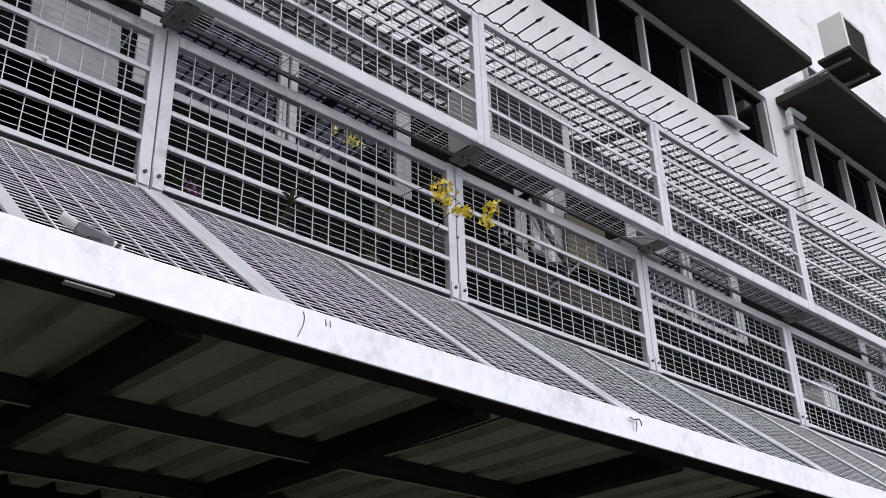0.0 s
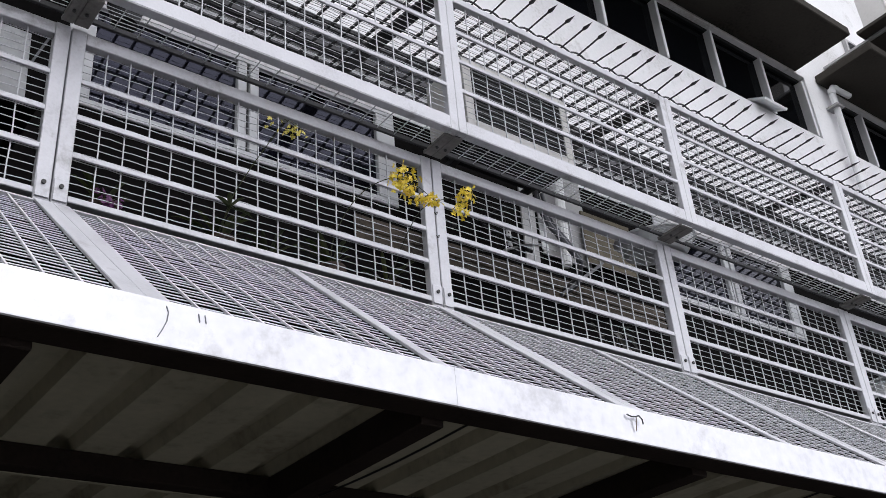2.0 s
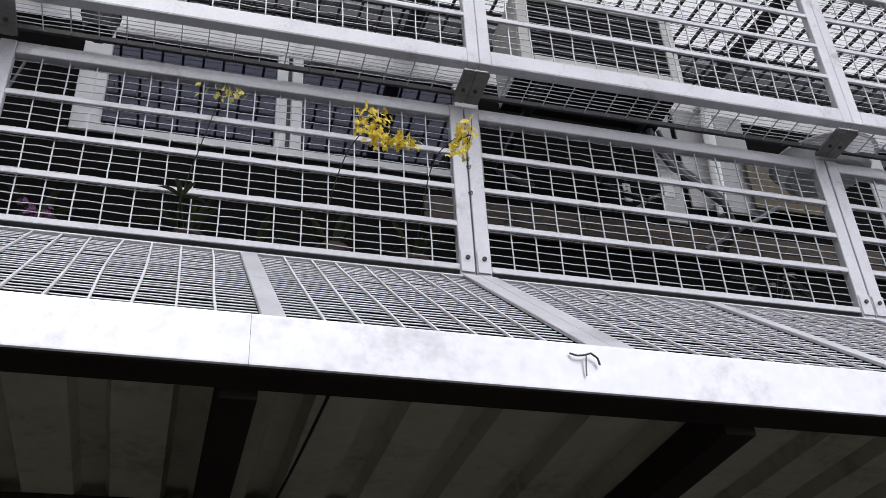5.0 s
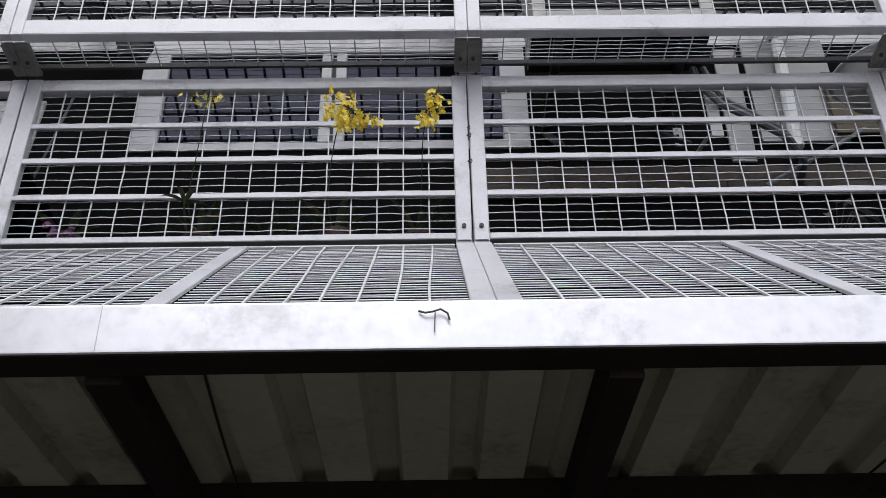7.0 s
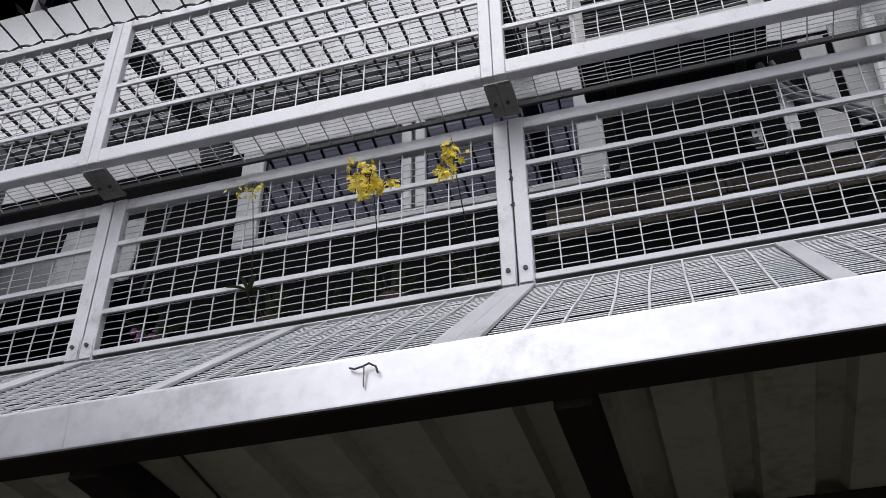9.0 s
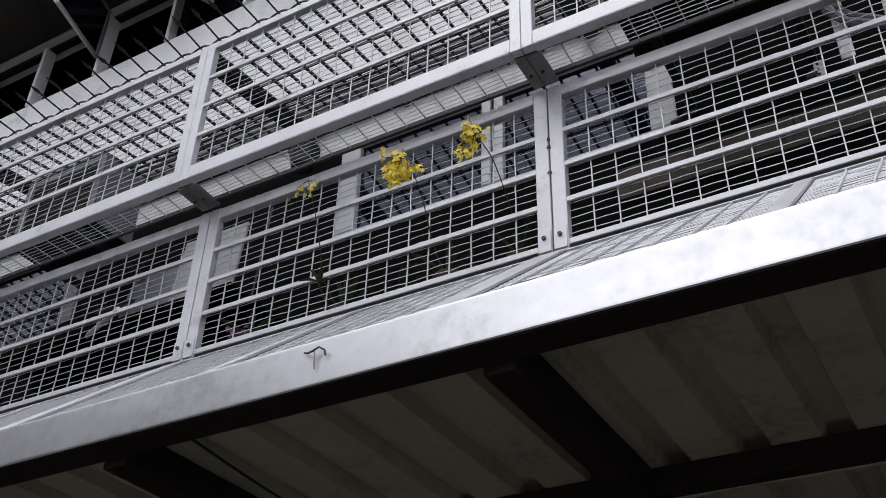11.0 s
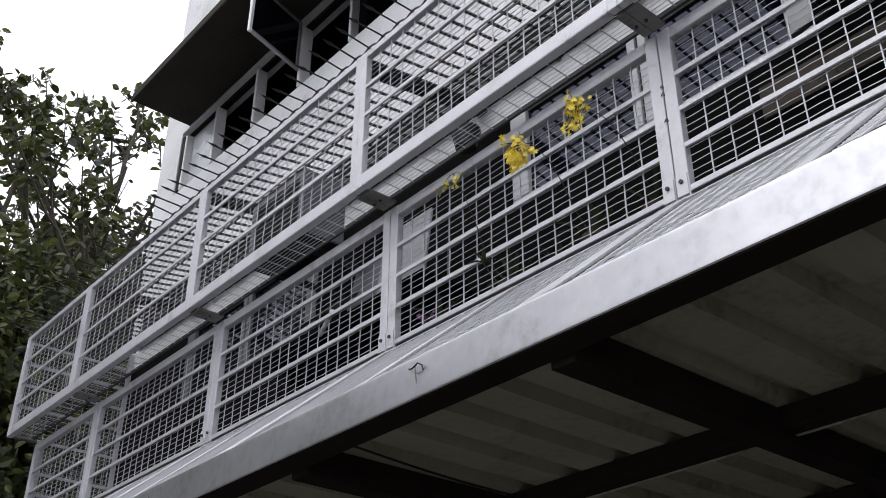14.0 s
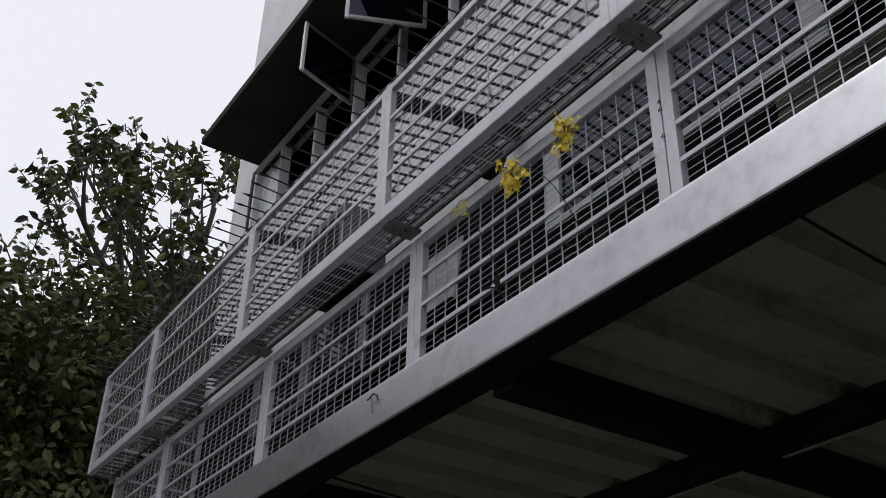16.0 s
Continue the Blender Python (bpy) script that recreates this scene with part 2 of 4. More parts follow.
def lower_panel(x0, x1, seed):
    """Upright mesh panel between two posts of the lower cage."""
    at = (x0, 0, Z_FOOT)
    p = thing("mesh_panel", at, "silver steel mesh panel with flat cross bars above the awning", "mesh panel", "lower cage panels")
    a, b = x0 + 0.003, x1 - 0.003
    w = 0.059
    for sx in (a, b - w):
        st = part("stile", Shape().box(sx, sx + w, -0.022, 0.02, Z_FOOT - 0.03, Z_HEAD, 0.003), STEEL, p)
        cx = sx + w / 2
        plate = part("foot_plate", Shape().box(cx - 0.0265, cx + 0.0265, -0.029, -0.0225, Z_FOOT - 0.012, Z_FOOT + 0.085, 0.002), STEEL, p, "small bolted steel plate")
        part("bolt", Shape().tube([(cx, -0.037, Z_FOOT + 0.05), (cx, -0.028, Z_FOOT + 0.05)], 0.009, 8), BOLT, plate, "dark bolt head")
    part("top_rail", Shape().box(a + w, b - w, -0.02, 0.02, 4.693, Z_HEAD - 0.003, 0.003), STEEL, p)
    part("bottom_rail", Shape().box(a + w, b - w, -0.02, 0.02, Z_FOOT, Z_FOOT + 0.028, 0.003), STEEL, p)
    for z in (4.506, 4.33, 4.153):
        part("cross_bar", Shape().box(a + w - 0.004, b - w + 0.004, -0.018, -0.006, z - 0.0115, z + 0.0115, 0.002), STEEL, p)
    s = Shape()
    n = round((b - a - 2 * w) / 0.098)
    for i in range(1, n):
        x = a + w + (b - a - 2 * w) * i / n
        s.tube(wavy((x, 0.0, Z_FOOT + 0.02), (x, 0.0, 4.70), 9, 0.0018, seed * 50 + i), 0.0034, 4, False)
    z = Z_FOOT + 0.0275
    k = 0
    while z < 4.69:
        k += 1
        s.tube(wavy((a + w - .005, 0.006, z), (b - w + .005, 0.006, z), 2 * n, 0.0019, seed * 90 + k), 0.0019, 4, False)
        z += 0.0356
    part("wire_mesh", s, WIRE, p, "welded wire mesh, slightly wavy")
    under(p, at)
    p.location.y = Y_LOW
    return p


def sloping_panel(x0, x1, seed, first, last):
    """Fine mesh leaning from the awning's edge up to the cage."""
    at = (x0, EAVE_Y, EAVE_Z)
    p = thing("sloping_mesh_panel", at, "fine anti-climb wire mesh in steel strips sloping down to the awning", "mesh panel", "sloping mesh panels")
    top, foot = Vector((0, -0.022, 3.889)), Vector((0, EAVE_Y, EAVE_Z))
    d = (top - foot).normalized()
    nrm = Vector((0, -d.z, d.y))
    length = (top - foot).length
    m = Matrix(((1, 0, 0, 0), (0, d.y, nrm.y, foot.y), (0, d.z, nrm.z, foot.z), (0, 0, 0, 1)))
    part("top_strip", Shape().box(x0 + 0.07, x1 - 0.07, length - 0.034, length - 0.012, -0.004, 0.01, 0.002, m), STEEL, p)
    xm = (x0 + x1) / 2 + 0.06
    for sx, w in ((x0 + 0.0008, 0.0642), (x1 - 0.065, 0.0642), (xm - 0.03, 0.058)):
        part("strip", Shape().box(sx, sx + w, 0.0, length - (0.032 if w < 0.06 else 0.0), 0.0, 0.012, 0.002, m), STEEL, p, "flat steel strip")
    t = Shape()
    k = 0
    for lo, hi in ((x0 + 0.065, xm - 0.03), (xm + 0.028, x1 - 0.065)):
        n = round((hi - lo) / 0.098)
        for i in range(1, n):
            x = lo + (hi - lo) * i / n
            k += 1
            bend, ph = 0.007 * math.sin(seed * 7.7 + k * 2.3), 0.9 * math.sin(k * 1.3 + seed)
            part("long_wire", Shape().tube([m @ Vector((x + bend * math.sin(4.2 * g / 10 + ph), (length - 0.025) * g / 10, 0.0035)) for g in range(11)], 0.0044, 4, False), FINEWIRE, p)
        v = 0.01
        while v < length - 0.03:
            k += 1
            t.tube([m @ q for q in wavy((lo, v, -0.002), (hi, v, -0.002), 6, 0.0014, seed * 31 + k)], 0.0020, 4, False)
            v += 0.0415
    part("fine_wire_mesh", t, FINEWIRE, p, "closely spaced fine wires")
    return under(p, at)


def upper_cage(x0, x1, seed):
    """One bay of the projecting upper cage: front, floor and roof."""
    at = (x0, Y_UP, Z_FLOOR)
    p = thing("upper_cage_bay", at, "silver steel cage bay with mesh front, floor and roof", "cage", "upper cage bays")
    a, b = x0 + 0.0007, x1 - 0.0007
    w = 0.05
    for sx in (a, b - w):
        part("stile", Shape().box(sx, sx + w, Y_UP, Y_UP + 0.04, Z_FLOOR, Z_TOP, 0.003), STEEL, p)
    part("top_rail", Shape().box(a + w, b - w, Y_UP + 0.001, Y_UP + 0.04, 5.645, Z_TOP - 0.002, 0.003), STEEL, p)
    part("bottom_rail", Shape().box(a + w, b - w, Y_UP + 0.001, Y_UP + 0.006, Z_FLOOR + 0.006, 4.85, 0.002), STEEL, p)
    part("floor_flange", Shape().box(a + w, b - w, Y_UP + 0.001, Y_UP + 0.048, Z_FLOOR, Z_FLOOR + 0.006, 0.002), STEEL, p)
    part("floor_back_rail", Shape().box(a, b, -0.040, -0.026, Z_FLOOR + 0.002, Z_FLOOR + 0.03, 0.003), DARKSTEEL, p)
    for sx in (a, b - w):
        plate = part("floor_plate", Shape().box(sx, sx + w + 0.01 * (1 if sx == a else 0), Y_UP + 0.052, -0.003, Z_FLOOR - 0.008, Z_FLOOR + 0.012, 0.003), ARMSTEEL, p, "grimy steel arm, darkened for the shade under the cage")
        part("bolt", Shape().tube([(sx + w / 2, -0.085, Z_FLOOR - 0.015), (sx + w / 2, -0.085, Z_FLOOR - 0.007)], 0.008, 8), BOLT, plate, "dark bolt head")
    for z in (5.045, 5.24, 5.435):
        part("cross_bar", Shape().box(a + w - 0.004, b - w + 0.004, Y_UP + 0.002, Y_UP + 0.014, z - 0.0115, z + 0.0115, 0.002), STEEL, p)
    s = Shape()
    n = round((b - a - 2 * w) / 0.098)
    for i in range(1, n):
        x = a + w + (b - a - 2 * w) * i / n
        s.tube(wavy((x, Y_UP + 0.02, 4.84), (x, Y_UP + 0.02, 5.65), 9, 0.0025, seed * 50 + i + 7), 0.0034, 4, False)
    z, k = 4.872, 0
    while z < 5.64:
        k += 1
        s.tube(wavy((a + w - .005, Y_UP + 0.026, z), (b - w + .005, Y_UP + 0.026, z), 2 * n, 0.0024, seed * 91 + k), 0.0017, 4, False)
        z += 0.0356
    part("front_mesh", s, WIRE, p, "welded wire mesh, slightly wavy")
    s = Shape()
    for i in range(1, n):
        x = a + w + (b - a - 2 * w) * i / n
        s.tube([(x, Y_UP + 0.03, Z_FLOOR + 0.012), (x, -0.04, Z_FLOOR + 0.012)], 0.0028, 4, False)
    for y in (-0.176, -0.154, -0.132, -0.110, -0.088, -0.066):
        s.tube(wavy((a + w, y, Z_FLOOR + 0.016), (b - w, y, Z_FLOOR + 0.016), 2 * n, 0.002, seed * 13 + int(y * 1000)), 0.0018, 4, False)
    part("floor_mesh", s, WIRE, p)
    # roof rising to the wall
    zr = lambda y: 5.665 + (y - Y_UP) * 0.16
    s = Shape()
    n2 = round((b - a) / 0.104)
    for i in range(n2 + 1):
        x = a + 0.01 + (b - a - 0.02) * i / n2
        part("roof_rod", Shape().tube([(x, Y_UP + 0.04, zr(Y_UP + 0.04)), (x, Y_WALL - 0.003, zr(Y_WALL))], 0.0095, 4), DARKSTEEL, p, "dark steel rod")
    for y in (-0.02, 0.18, 0.38, 0.58):
        part("roof_bar", Shape().tube([(a, y, zr(y) + 0.012), (b, y, zr(y) + 0.012)], 0.008, 4), DARKSTEEL, p, "dark steel bar")
    s = Shape()
    y, k = -0.17, 0
    while y < Y_WALL - 0.02:
        k += 1
        s.tube(wavy((a, y, zr(y) + 0.02), (b, y, zr(y) + 0.02), n, 0.003, seed * 17 + k), 0.0017, 3, False)
        y += 0.036
    part("roof_mesh", s, DARKSTEEL, p, "dark fine roof wires")
    xb = x0 - 0.05
    part("roof_bearer", Shape().box(xb - 0.04, xb + 0.04, Y_UP + 0.042, Y_WALL - 0.003, -0.035, -0.01, 0.003,
         Matrix(((1, 0, 0, 0), (0, 1, 0, 0), (0, 0.16, 1, 5.665 + 0.16 * 0.23), (0, 0, 0, 1)))), DARKSTEEL, p, "dark flat steel bearer")
    return under(p, at)


def spike_strip(x0, x1):
    """A row of spearheads pointing outwards from the cage's top rail."""
    at = (x0, Y_UP, Z_TOP)
    p = thing("spike_strip", at, "dark steel anti-climb spikes with spear heads on a wavy strip", "spikes", "spike strips")
    n = round((x1 - x0) / 0.1285)
    pitch = (x1 - x0) / n
    s = Shape()
    pts = []
    for i in range(n * 8 + 1):
        x = x0 + 0.002 + (x1 - x0 - 0.004) * i / (n * 8)
        pts.append((x, Y_UP + 0.012, Z_TOP + 0.008 + 0.022 * abs(math.sin(math.pi * i / 8))))
    s.tube(pts, 0.006, 5)
    part("wavy_strip", s, DARKSTEEL, p)
    sp = Shape()
    sp.tube([(0, 0.02, 0), (0, -0.19, 0.0)], 0.0055, 5)
    sp.add([(0, -0.25, 0), (-0.016, -0.19, 0), (0, -0.165, 0.006), (0.016, -0.19, 0), (0, -0.165, -0.006)],
           [(0, 1, 2), (0, 2, 3), (0, 4, 1), (0, 3, 4), (1, 4, 2), (2, 4, 3)])
    me = sp.mesh("spike")
    me.materials.append(DARKSTEEL)
    rnd = random.Random(int(x0 * 10))
    for i in range(n):
        o = new("spike", me)
        o.parent = p
        o.matrix_basis = pose(x0 + pitch * (i + 0.5), Y_UP + 0.008, Z_TOP + 0.014, rnd.uniform(-4, 4), 0, rnd.uniform(-4, 4))
    return under(p, at)


# ---- awning ----
def awning():
    x0, x1 = -9.5, 12.0
    at = (x0, EAVE_Y, 2.9)
    p = thing("awning", at, "galvanised awning with white metal fascia and corrugated underside", "awning")
    # fascia: sheet with returned lips, in lengths
    seams = [x0, -8.1, -5.7, -3.3, -0.905, 1.55, 3.95, 6.35, 8.75, x1]
    for a, b in zip(seams, seams[1:]):
        s = Shape()
        rows = []
        for x in np.linspace(a + 0.0004, b - 0.0004, 14):
            wob = 0.0006 * math.sin(x * 2.1)
            rows.append([(x, -1.02, 3.027), (x, -1.114, 3.010), (x, -1.1195, 3.0065), (x, -1.12, 3.001), (x, -1.12 + wob, 2.945), (x, -1.12, 2.890), (x, -1.1195, 2.886), (x, -1.116, 2.883)])
        s.sheet(rows)
        f = part("fascia", s, GALV, p, "bright galvanised fascia sheet")
        f.modifiers.new("thickness", "SOLIDIFY").thickness = 0.002
    # corrugated sheet
    prof = ((0.0, 0.0), (0.134, 0.0), (0.149, 0.044), (0.218, 0.044))
    rows = []
    xs = []
    x = -0.716 - 38 * 0.233
    while x < x1:
        xs += [(x + u, h) for u, h in prof]
        x += 0.233
    for y, z in ((-1.015, 2.972), (-0.5, 2.974), (0.1, 2.978), (0.7, 2.984), (1.4, 2.99)):
        rows.append([(u, y, z + h) for u, h in xs])
    c = part("corrugated_sheet", Shape().sheet(rows), SHEET, p, "dull corrugated metal sheet")
    c.modifiers.new("thickness", "SOLIDIFY").thickness = 0.003
    # Added black sheet, so that the gaps of the sloping mesh come out dark.
    part("gap_backing", Shape().box(x0, x1, -1.012, Y_WALL - 0.006, 3.029, 3.034), GAPBLACK, p, "black backing added over the sheet to darken the mesh gaps")
    for i in range(-7, 10):
        xb = 0.286 + 1.2 * i
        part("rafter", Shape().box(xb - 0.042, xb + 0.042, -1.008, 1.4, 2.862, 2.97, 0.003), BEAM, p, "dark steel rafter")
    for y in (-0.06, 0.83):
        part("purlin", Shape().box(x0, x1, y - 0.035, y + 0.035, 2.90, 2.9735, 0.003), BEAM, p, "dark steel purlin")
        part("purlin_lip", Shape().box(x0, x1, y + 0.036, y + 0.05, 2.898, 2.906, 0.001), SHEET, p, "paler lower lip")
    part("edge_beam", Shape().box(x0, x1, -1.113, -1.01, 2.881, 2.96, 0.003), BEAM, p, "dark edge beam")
    return under(p, at)


# ---- building ----
def wall_with_holes(name, x0, x1, z0, z1, y0, y1, holes, mat, parent=None):
    """A wall of thickness y0..y1 with openings (xa, xb, za, zb) cut through."""
    xs = sorted({x0, x1, *(h[0] for h in holes), *(h[1] for h in holes)})
    zs = sorted({z0, z1, *(h[2] for h in holes), *(h[3] for h in holes)})
    solid = {}
    for i in range(len(xs) - 1):
        for k in range(len(zs) - 1):
            cx, cz = (xs[i] + xs[i + 1]) / 2, (zs[k] + zs[k + 1]) / 2
            solid[i, k] = not any(h[0] < cx < h[1] and h[2] < cz < h[3] for h in holes)
    s = Shape()
    quad = [(0, 1, 2, 3)]
    for (i, k), on in solid.items():
        if not on:
            continue
        a, b, c, d = xs[i], xs[i + 1], zs[k], zs[k + 1]
        s.add([(a, y0, c), (b, y0, c), (b, y0, d), (a, y0, d)], quad)
        s.add([(a, y1, c), (a, y1, d), (b, y1, d), (b, y1, c)], quad)
        if not solid.get((i - 1, k)):
            s.add([(a, y0, c), (a, y0, d), (a, y1, d), (a, y1, c)], quad)
        if not solid.get((i + 1, k)):
            s.add([(b, y0, c), (b, y1, c), (b, y1, d), (b, y0, d)], quad)
        if not solid.get((i, k - 1)):
            s.add([(a, y0, c), (a, y1, c), (b, y1, c), (b, y0, c)], quad)
        if not solid.get((i, k + 1)):
            s.add([(a, y0, d), (b, y0, d), (b, y1, d), (a, y1, d)], quad)
    return part(name, s, mat, parent)


X_L, X_R = -6.85, 16.0
LOW_WINDOWS = [(-5.60, -3.63), (-1.61, 0.34), (2.66, 4.30), (6.6, 7.8)]
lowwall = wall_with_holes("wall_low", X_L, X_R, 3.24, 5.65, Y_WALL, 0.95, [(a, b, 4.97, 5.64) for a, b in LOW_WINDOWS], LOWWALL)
tagged(lowwall, "wall behind the cage, its shade put into a near-black colour", "wall", kind="structure")
BAYS_UP = [(-6.42, 5.62), (6.12, 16.0 - 0.3)]
SILL, HEAD = 7.45, 8.22
upwall = wall_with_holes("wall_up", X_L, X_R, 5.652, 12.5, Y_WALL, 0.95, [(a, b, SILL, HEAD) for a, b in BAYS_UP], RENDERWALL)
tagged(upwall, "off-white rendered wall with rain stains", "wall", kind="structure")
for nm, s in (("wall_side", Shape().box(X_L, X_L + 0.2, 0.952, 9.0, 0, 12.5)), ("wall_back", Shape().box(X_L, X_R, 9.002, 9.2, 0, 12.5)),
              ("wall_end", Shape().box(X_R - 0.2, X_R, 0.952, 9.0, 0, 12.5))):
    tagged(part(nm, s, RENDERWALL), "off-white rendered wall", "wall", kind="structure")
# Set close and near black, so that less light reaches the awning's underside.
tagged(part("wall_shop", Shape().box(X_L + 0.2, X_R - 0.2, 1.45, 1.65, 0, 3.058), SHADEBLACK), "shopfront wall set close and near black to darken the awning's underside", "wall", kind="structure")
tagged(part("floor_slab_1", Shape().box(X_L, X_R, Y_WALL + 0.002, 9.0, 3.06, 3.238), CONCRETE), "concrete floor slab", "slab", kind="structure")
tagged(part("floor_slab_2", Shape().box(X_L + 0.2, X_R - 0.2, 0.952, 9.0, 6.3, 6.45), SHADEBLACK), "dark floor slab inside", "slab", kind="structure")
tagged(part("ceiling", Shape().box(X_L + 0.2, X_R - 0.2, 0.952, 9.0, 8.5, 8.6), SHADEBLACK), "dark ceiling inside the upper floor", "ceiling", kind="structure")
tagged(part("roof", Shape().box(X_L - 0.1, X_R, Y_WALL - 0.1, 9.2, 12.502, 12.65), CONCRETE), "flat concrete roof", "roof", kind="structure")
tagged(part("partition", Shape().box(X_L + 0.2, X_R - 0.2, 3.4, 3.5, 3.24, 8.5), SHADEBLACK), "dark inner wall", "wall", kind="structure")
tagged(part("ledge", Shape().box(-6.68, 10.7, 0.055, Y_WALL - 0.003, 3.84, 3.93, 0.006), SHADEBLACK), "concrete ledge inside the cage, near black to stand for shade", "ledge", kind="structure")
# Unseen wall, added so that the fascia mirrors grey towards the left.
tagged(part("reflection_wall", Shape().box(-42, -7, -13.5, -13.0, 0, 14), GREYBOARD), "plain unseen grey wall, added to grey the fascia's reflection", "wall", kind="structure")
tagged(part("ground", Shape().box(-400, 400, -400, 400, -0.3, 0), ASPHALT), "grey asphalt ground", "ground", kind="structure")


def low_window(name, a, b, paint=WHITEFRAME):
    at = (a, Y_WALL, 4.97)
    p = thing(name, at, "white framed window with bluish glass behind the cage", "window", kind="structure")
    z0, z1, y = 4.97, 5.64, Y_WALL - 0.012
    m = (a + b) / 2
    f = lambda *q: part("window_frame", Shape().box(*q, 0.004), paint, p)
    f(a, a + 0.13, y, y + 0.06, z0 + 0.047, z1 - 0.032)
    f(b - 0.13, b, y, y + 0.06, z0 + 0.047, z1 - 0.032)
    f(m - 0.064, m - 0.010, y, y + 0.06, z0 + 0.047, z1 - 0.032)
    f(m + 0.010, m + 0.064, y, y + 0.06, z0 + 0.047, z1 - 0.032)
    part("meeting_gap", Shape().box(m - 0.0095, m + 0.0095, y + 0.02, y + 0.05, z0 + 0.047, z1 - 0.032), DARKSTEEL, p, "dark gap between the sashes")
    f(a, b, y, y + 0.06, z0, z0 + 0.045)
    f(a, b, y, y + 0.06, z1 - 0.03, z1)
    for u, v in ((a + 0.13, m - 0.062), (m + 0.062, b - 0.13)):
        part("pane", Shape().box(u - 0.005, v + 0.005, y + 0.03, y + 0.036, z0 + 0.036, z1 - 0.02), BLUEGLASS, p, "bluish glass")
    return under(p, at)


for i, (a, b) in enumerate(LOW_WINDOWS):
    low_window("window_%d" % (i + 1), a, b, GREYBOARD if i == 0 else WHITEFRAME)


def ribbon_window(name, a, b, z0, z1, first, opened=(), clear=()):
    """A long band of casements between columns."""
    at = (a, Y_WALL, z0)
    p = thing(name, at, "band of dark casement windows with aluminium mullions", "window", kind="structure")
    y = Y_WALL + 0.06
    # Both rails near black: the slab's shade is put into their colour.
    part("window_frame", Shape().box(a, b, y, y + 0.06, z0, z0 + 0.045, 0.004), NEARBLACK, p, "sill rail, shade put into its near-black colour")
    part("window_frame", Shape().box(a, b, y, y + 0.06, z1 - 0.045, z1, 0.004), NEARBLACK, p, "head rail, shade put into its near-black colour")
    x, xs = first, []
    while x < b - 0.1:
        xs.append(x)
        x += 0.76
    part("jamb", Shape().box(a + 0.001, a + 0.055, y - 0.05, y + 0.064, z0 + 0.046, z1 - 0.046, 0.004), NEARBLACK, p, "dark jamb")
    for x in (a + 0.075, *xs, b - 0.025):
        part("mullion", Shape().box(x - 0.018, x + 0.018, y - 0.045, y + 0.064, z0 + 0.046, z1 - 0.046, 0.004), MULLIONWHITE, p)
    edges = [a + 0.05, *xs, b - 0.05]
    for k, (u, v) in enumerate(zip(edges, edges[1:])):
        if k in opened:
            continue
        part("pane", Shape().box(u + 0.02, v - 0.02, y + 0.03, y + 0.036, z0 + 0.04, z1 - 0.04), SKYPANE if k in clear else DARKGLASS, p, "glass pane, the sky's reflection put into its pale colour" if k in clear else "dark glass")
    return under(p, at)


ribbon_window("window_5", *BAYS_UP[0], SILL, HEAD, -5.73, (1, 2, 3), (0,))
ribbon_window("window_6", *BAYS_UP[1], SILL, HEAD, 6.65)

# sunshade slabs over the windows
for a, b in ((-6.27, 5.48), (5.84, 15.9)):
    tagged(part("sunshade_slab", Shape().box(a, b, 0.10, Y_WALL - 0.003, 8.23, 8.33, 0.01), CONCRETE), "stained concrete sunshade slab over the windows, underside shade put into its dark colour", "sunshade", "sunshade slabs", "structure")

# ---- cage, bay by bay ----
for i, (a, b) in enumerate(zip(POSTS, POSTS[1:])):
    lower_panel(a, b, i + 1)
    sloping_panel(a, b, i + 1, i == 0, i == len(POSTS) - 2)
    upper_cage(a, b, i + 1)
    spike_strip(a, b)
awning()


# ---- ends of the cage ----
def cage_end(x):
    at = (x, Y_UP, Z_FLOOR)
    p = thing("cage_end", at, "narrow steel mesh panel closing the end of the cage", "mesh panel")
    x0, x1 = x - 0.02, x - 0.001
    for y, z0, z1 in ((Y_UP, Z_FLOOR, Z_TOP), (Y_WALL - 0.05, Z_FOOT, 5.8), (0.048, Z_FOOT, Z_FLOOR)):
        part("stile", Shape().box(x0, x1, y, y + 0.045, z0, z1, 0.003), STEEL, p)
    for z in (Z_FLOOR + 0.01, 5.045, 5.24, 5.435, 5.63):
        part("cross_bar", Shape().box(x0 + 0.004, x1 - 0.004, Y_UP + 0.046, Y_WALL - 0.051, z, z + 0.024, 0.002), STEEL, p)
    for z in (Z_FOOT, 4.153, 4.33, 4.506):
        part("cross_bar", Shape().box(x0 + 0.004, x1 - 0.004, 0.068, Y_WALL - 0.051, z, z + 0.024, 0.002), STEEL, p)
    s = Shape()
    for i in range(1, 10):
        y = Y_UP + 0.098 * i
        s.tube([(x0 + 0.01, y, (Z_FOOT if y > 0.05 else Z_FLOOR)), (x0 + 0.01, y, 5.64)], 0.0032, 4, False)
    for i in range(47):
        z = Z_FOOT + 0.03 + 0.0356 * i
        s.tube([(x0 + 0.014, 0.05 if z < Z_FLOOR else Y_UP + 0.04, z), (x0 + 0.014, Y_WALL - 0.04, z)], 0.0018, 4, False)
    part("wire_mesh", s, WIRE, p)
    return under(p, at)


cage_end(POSTS[0])


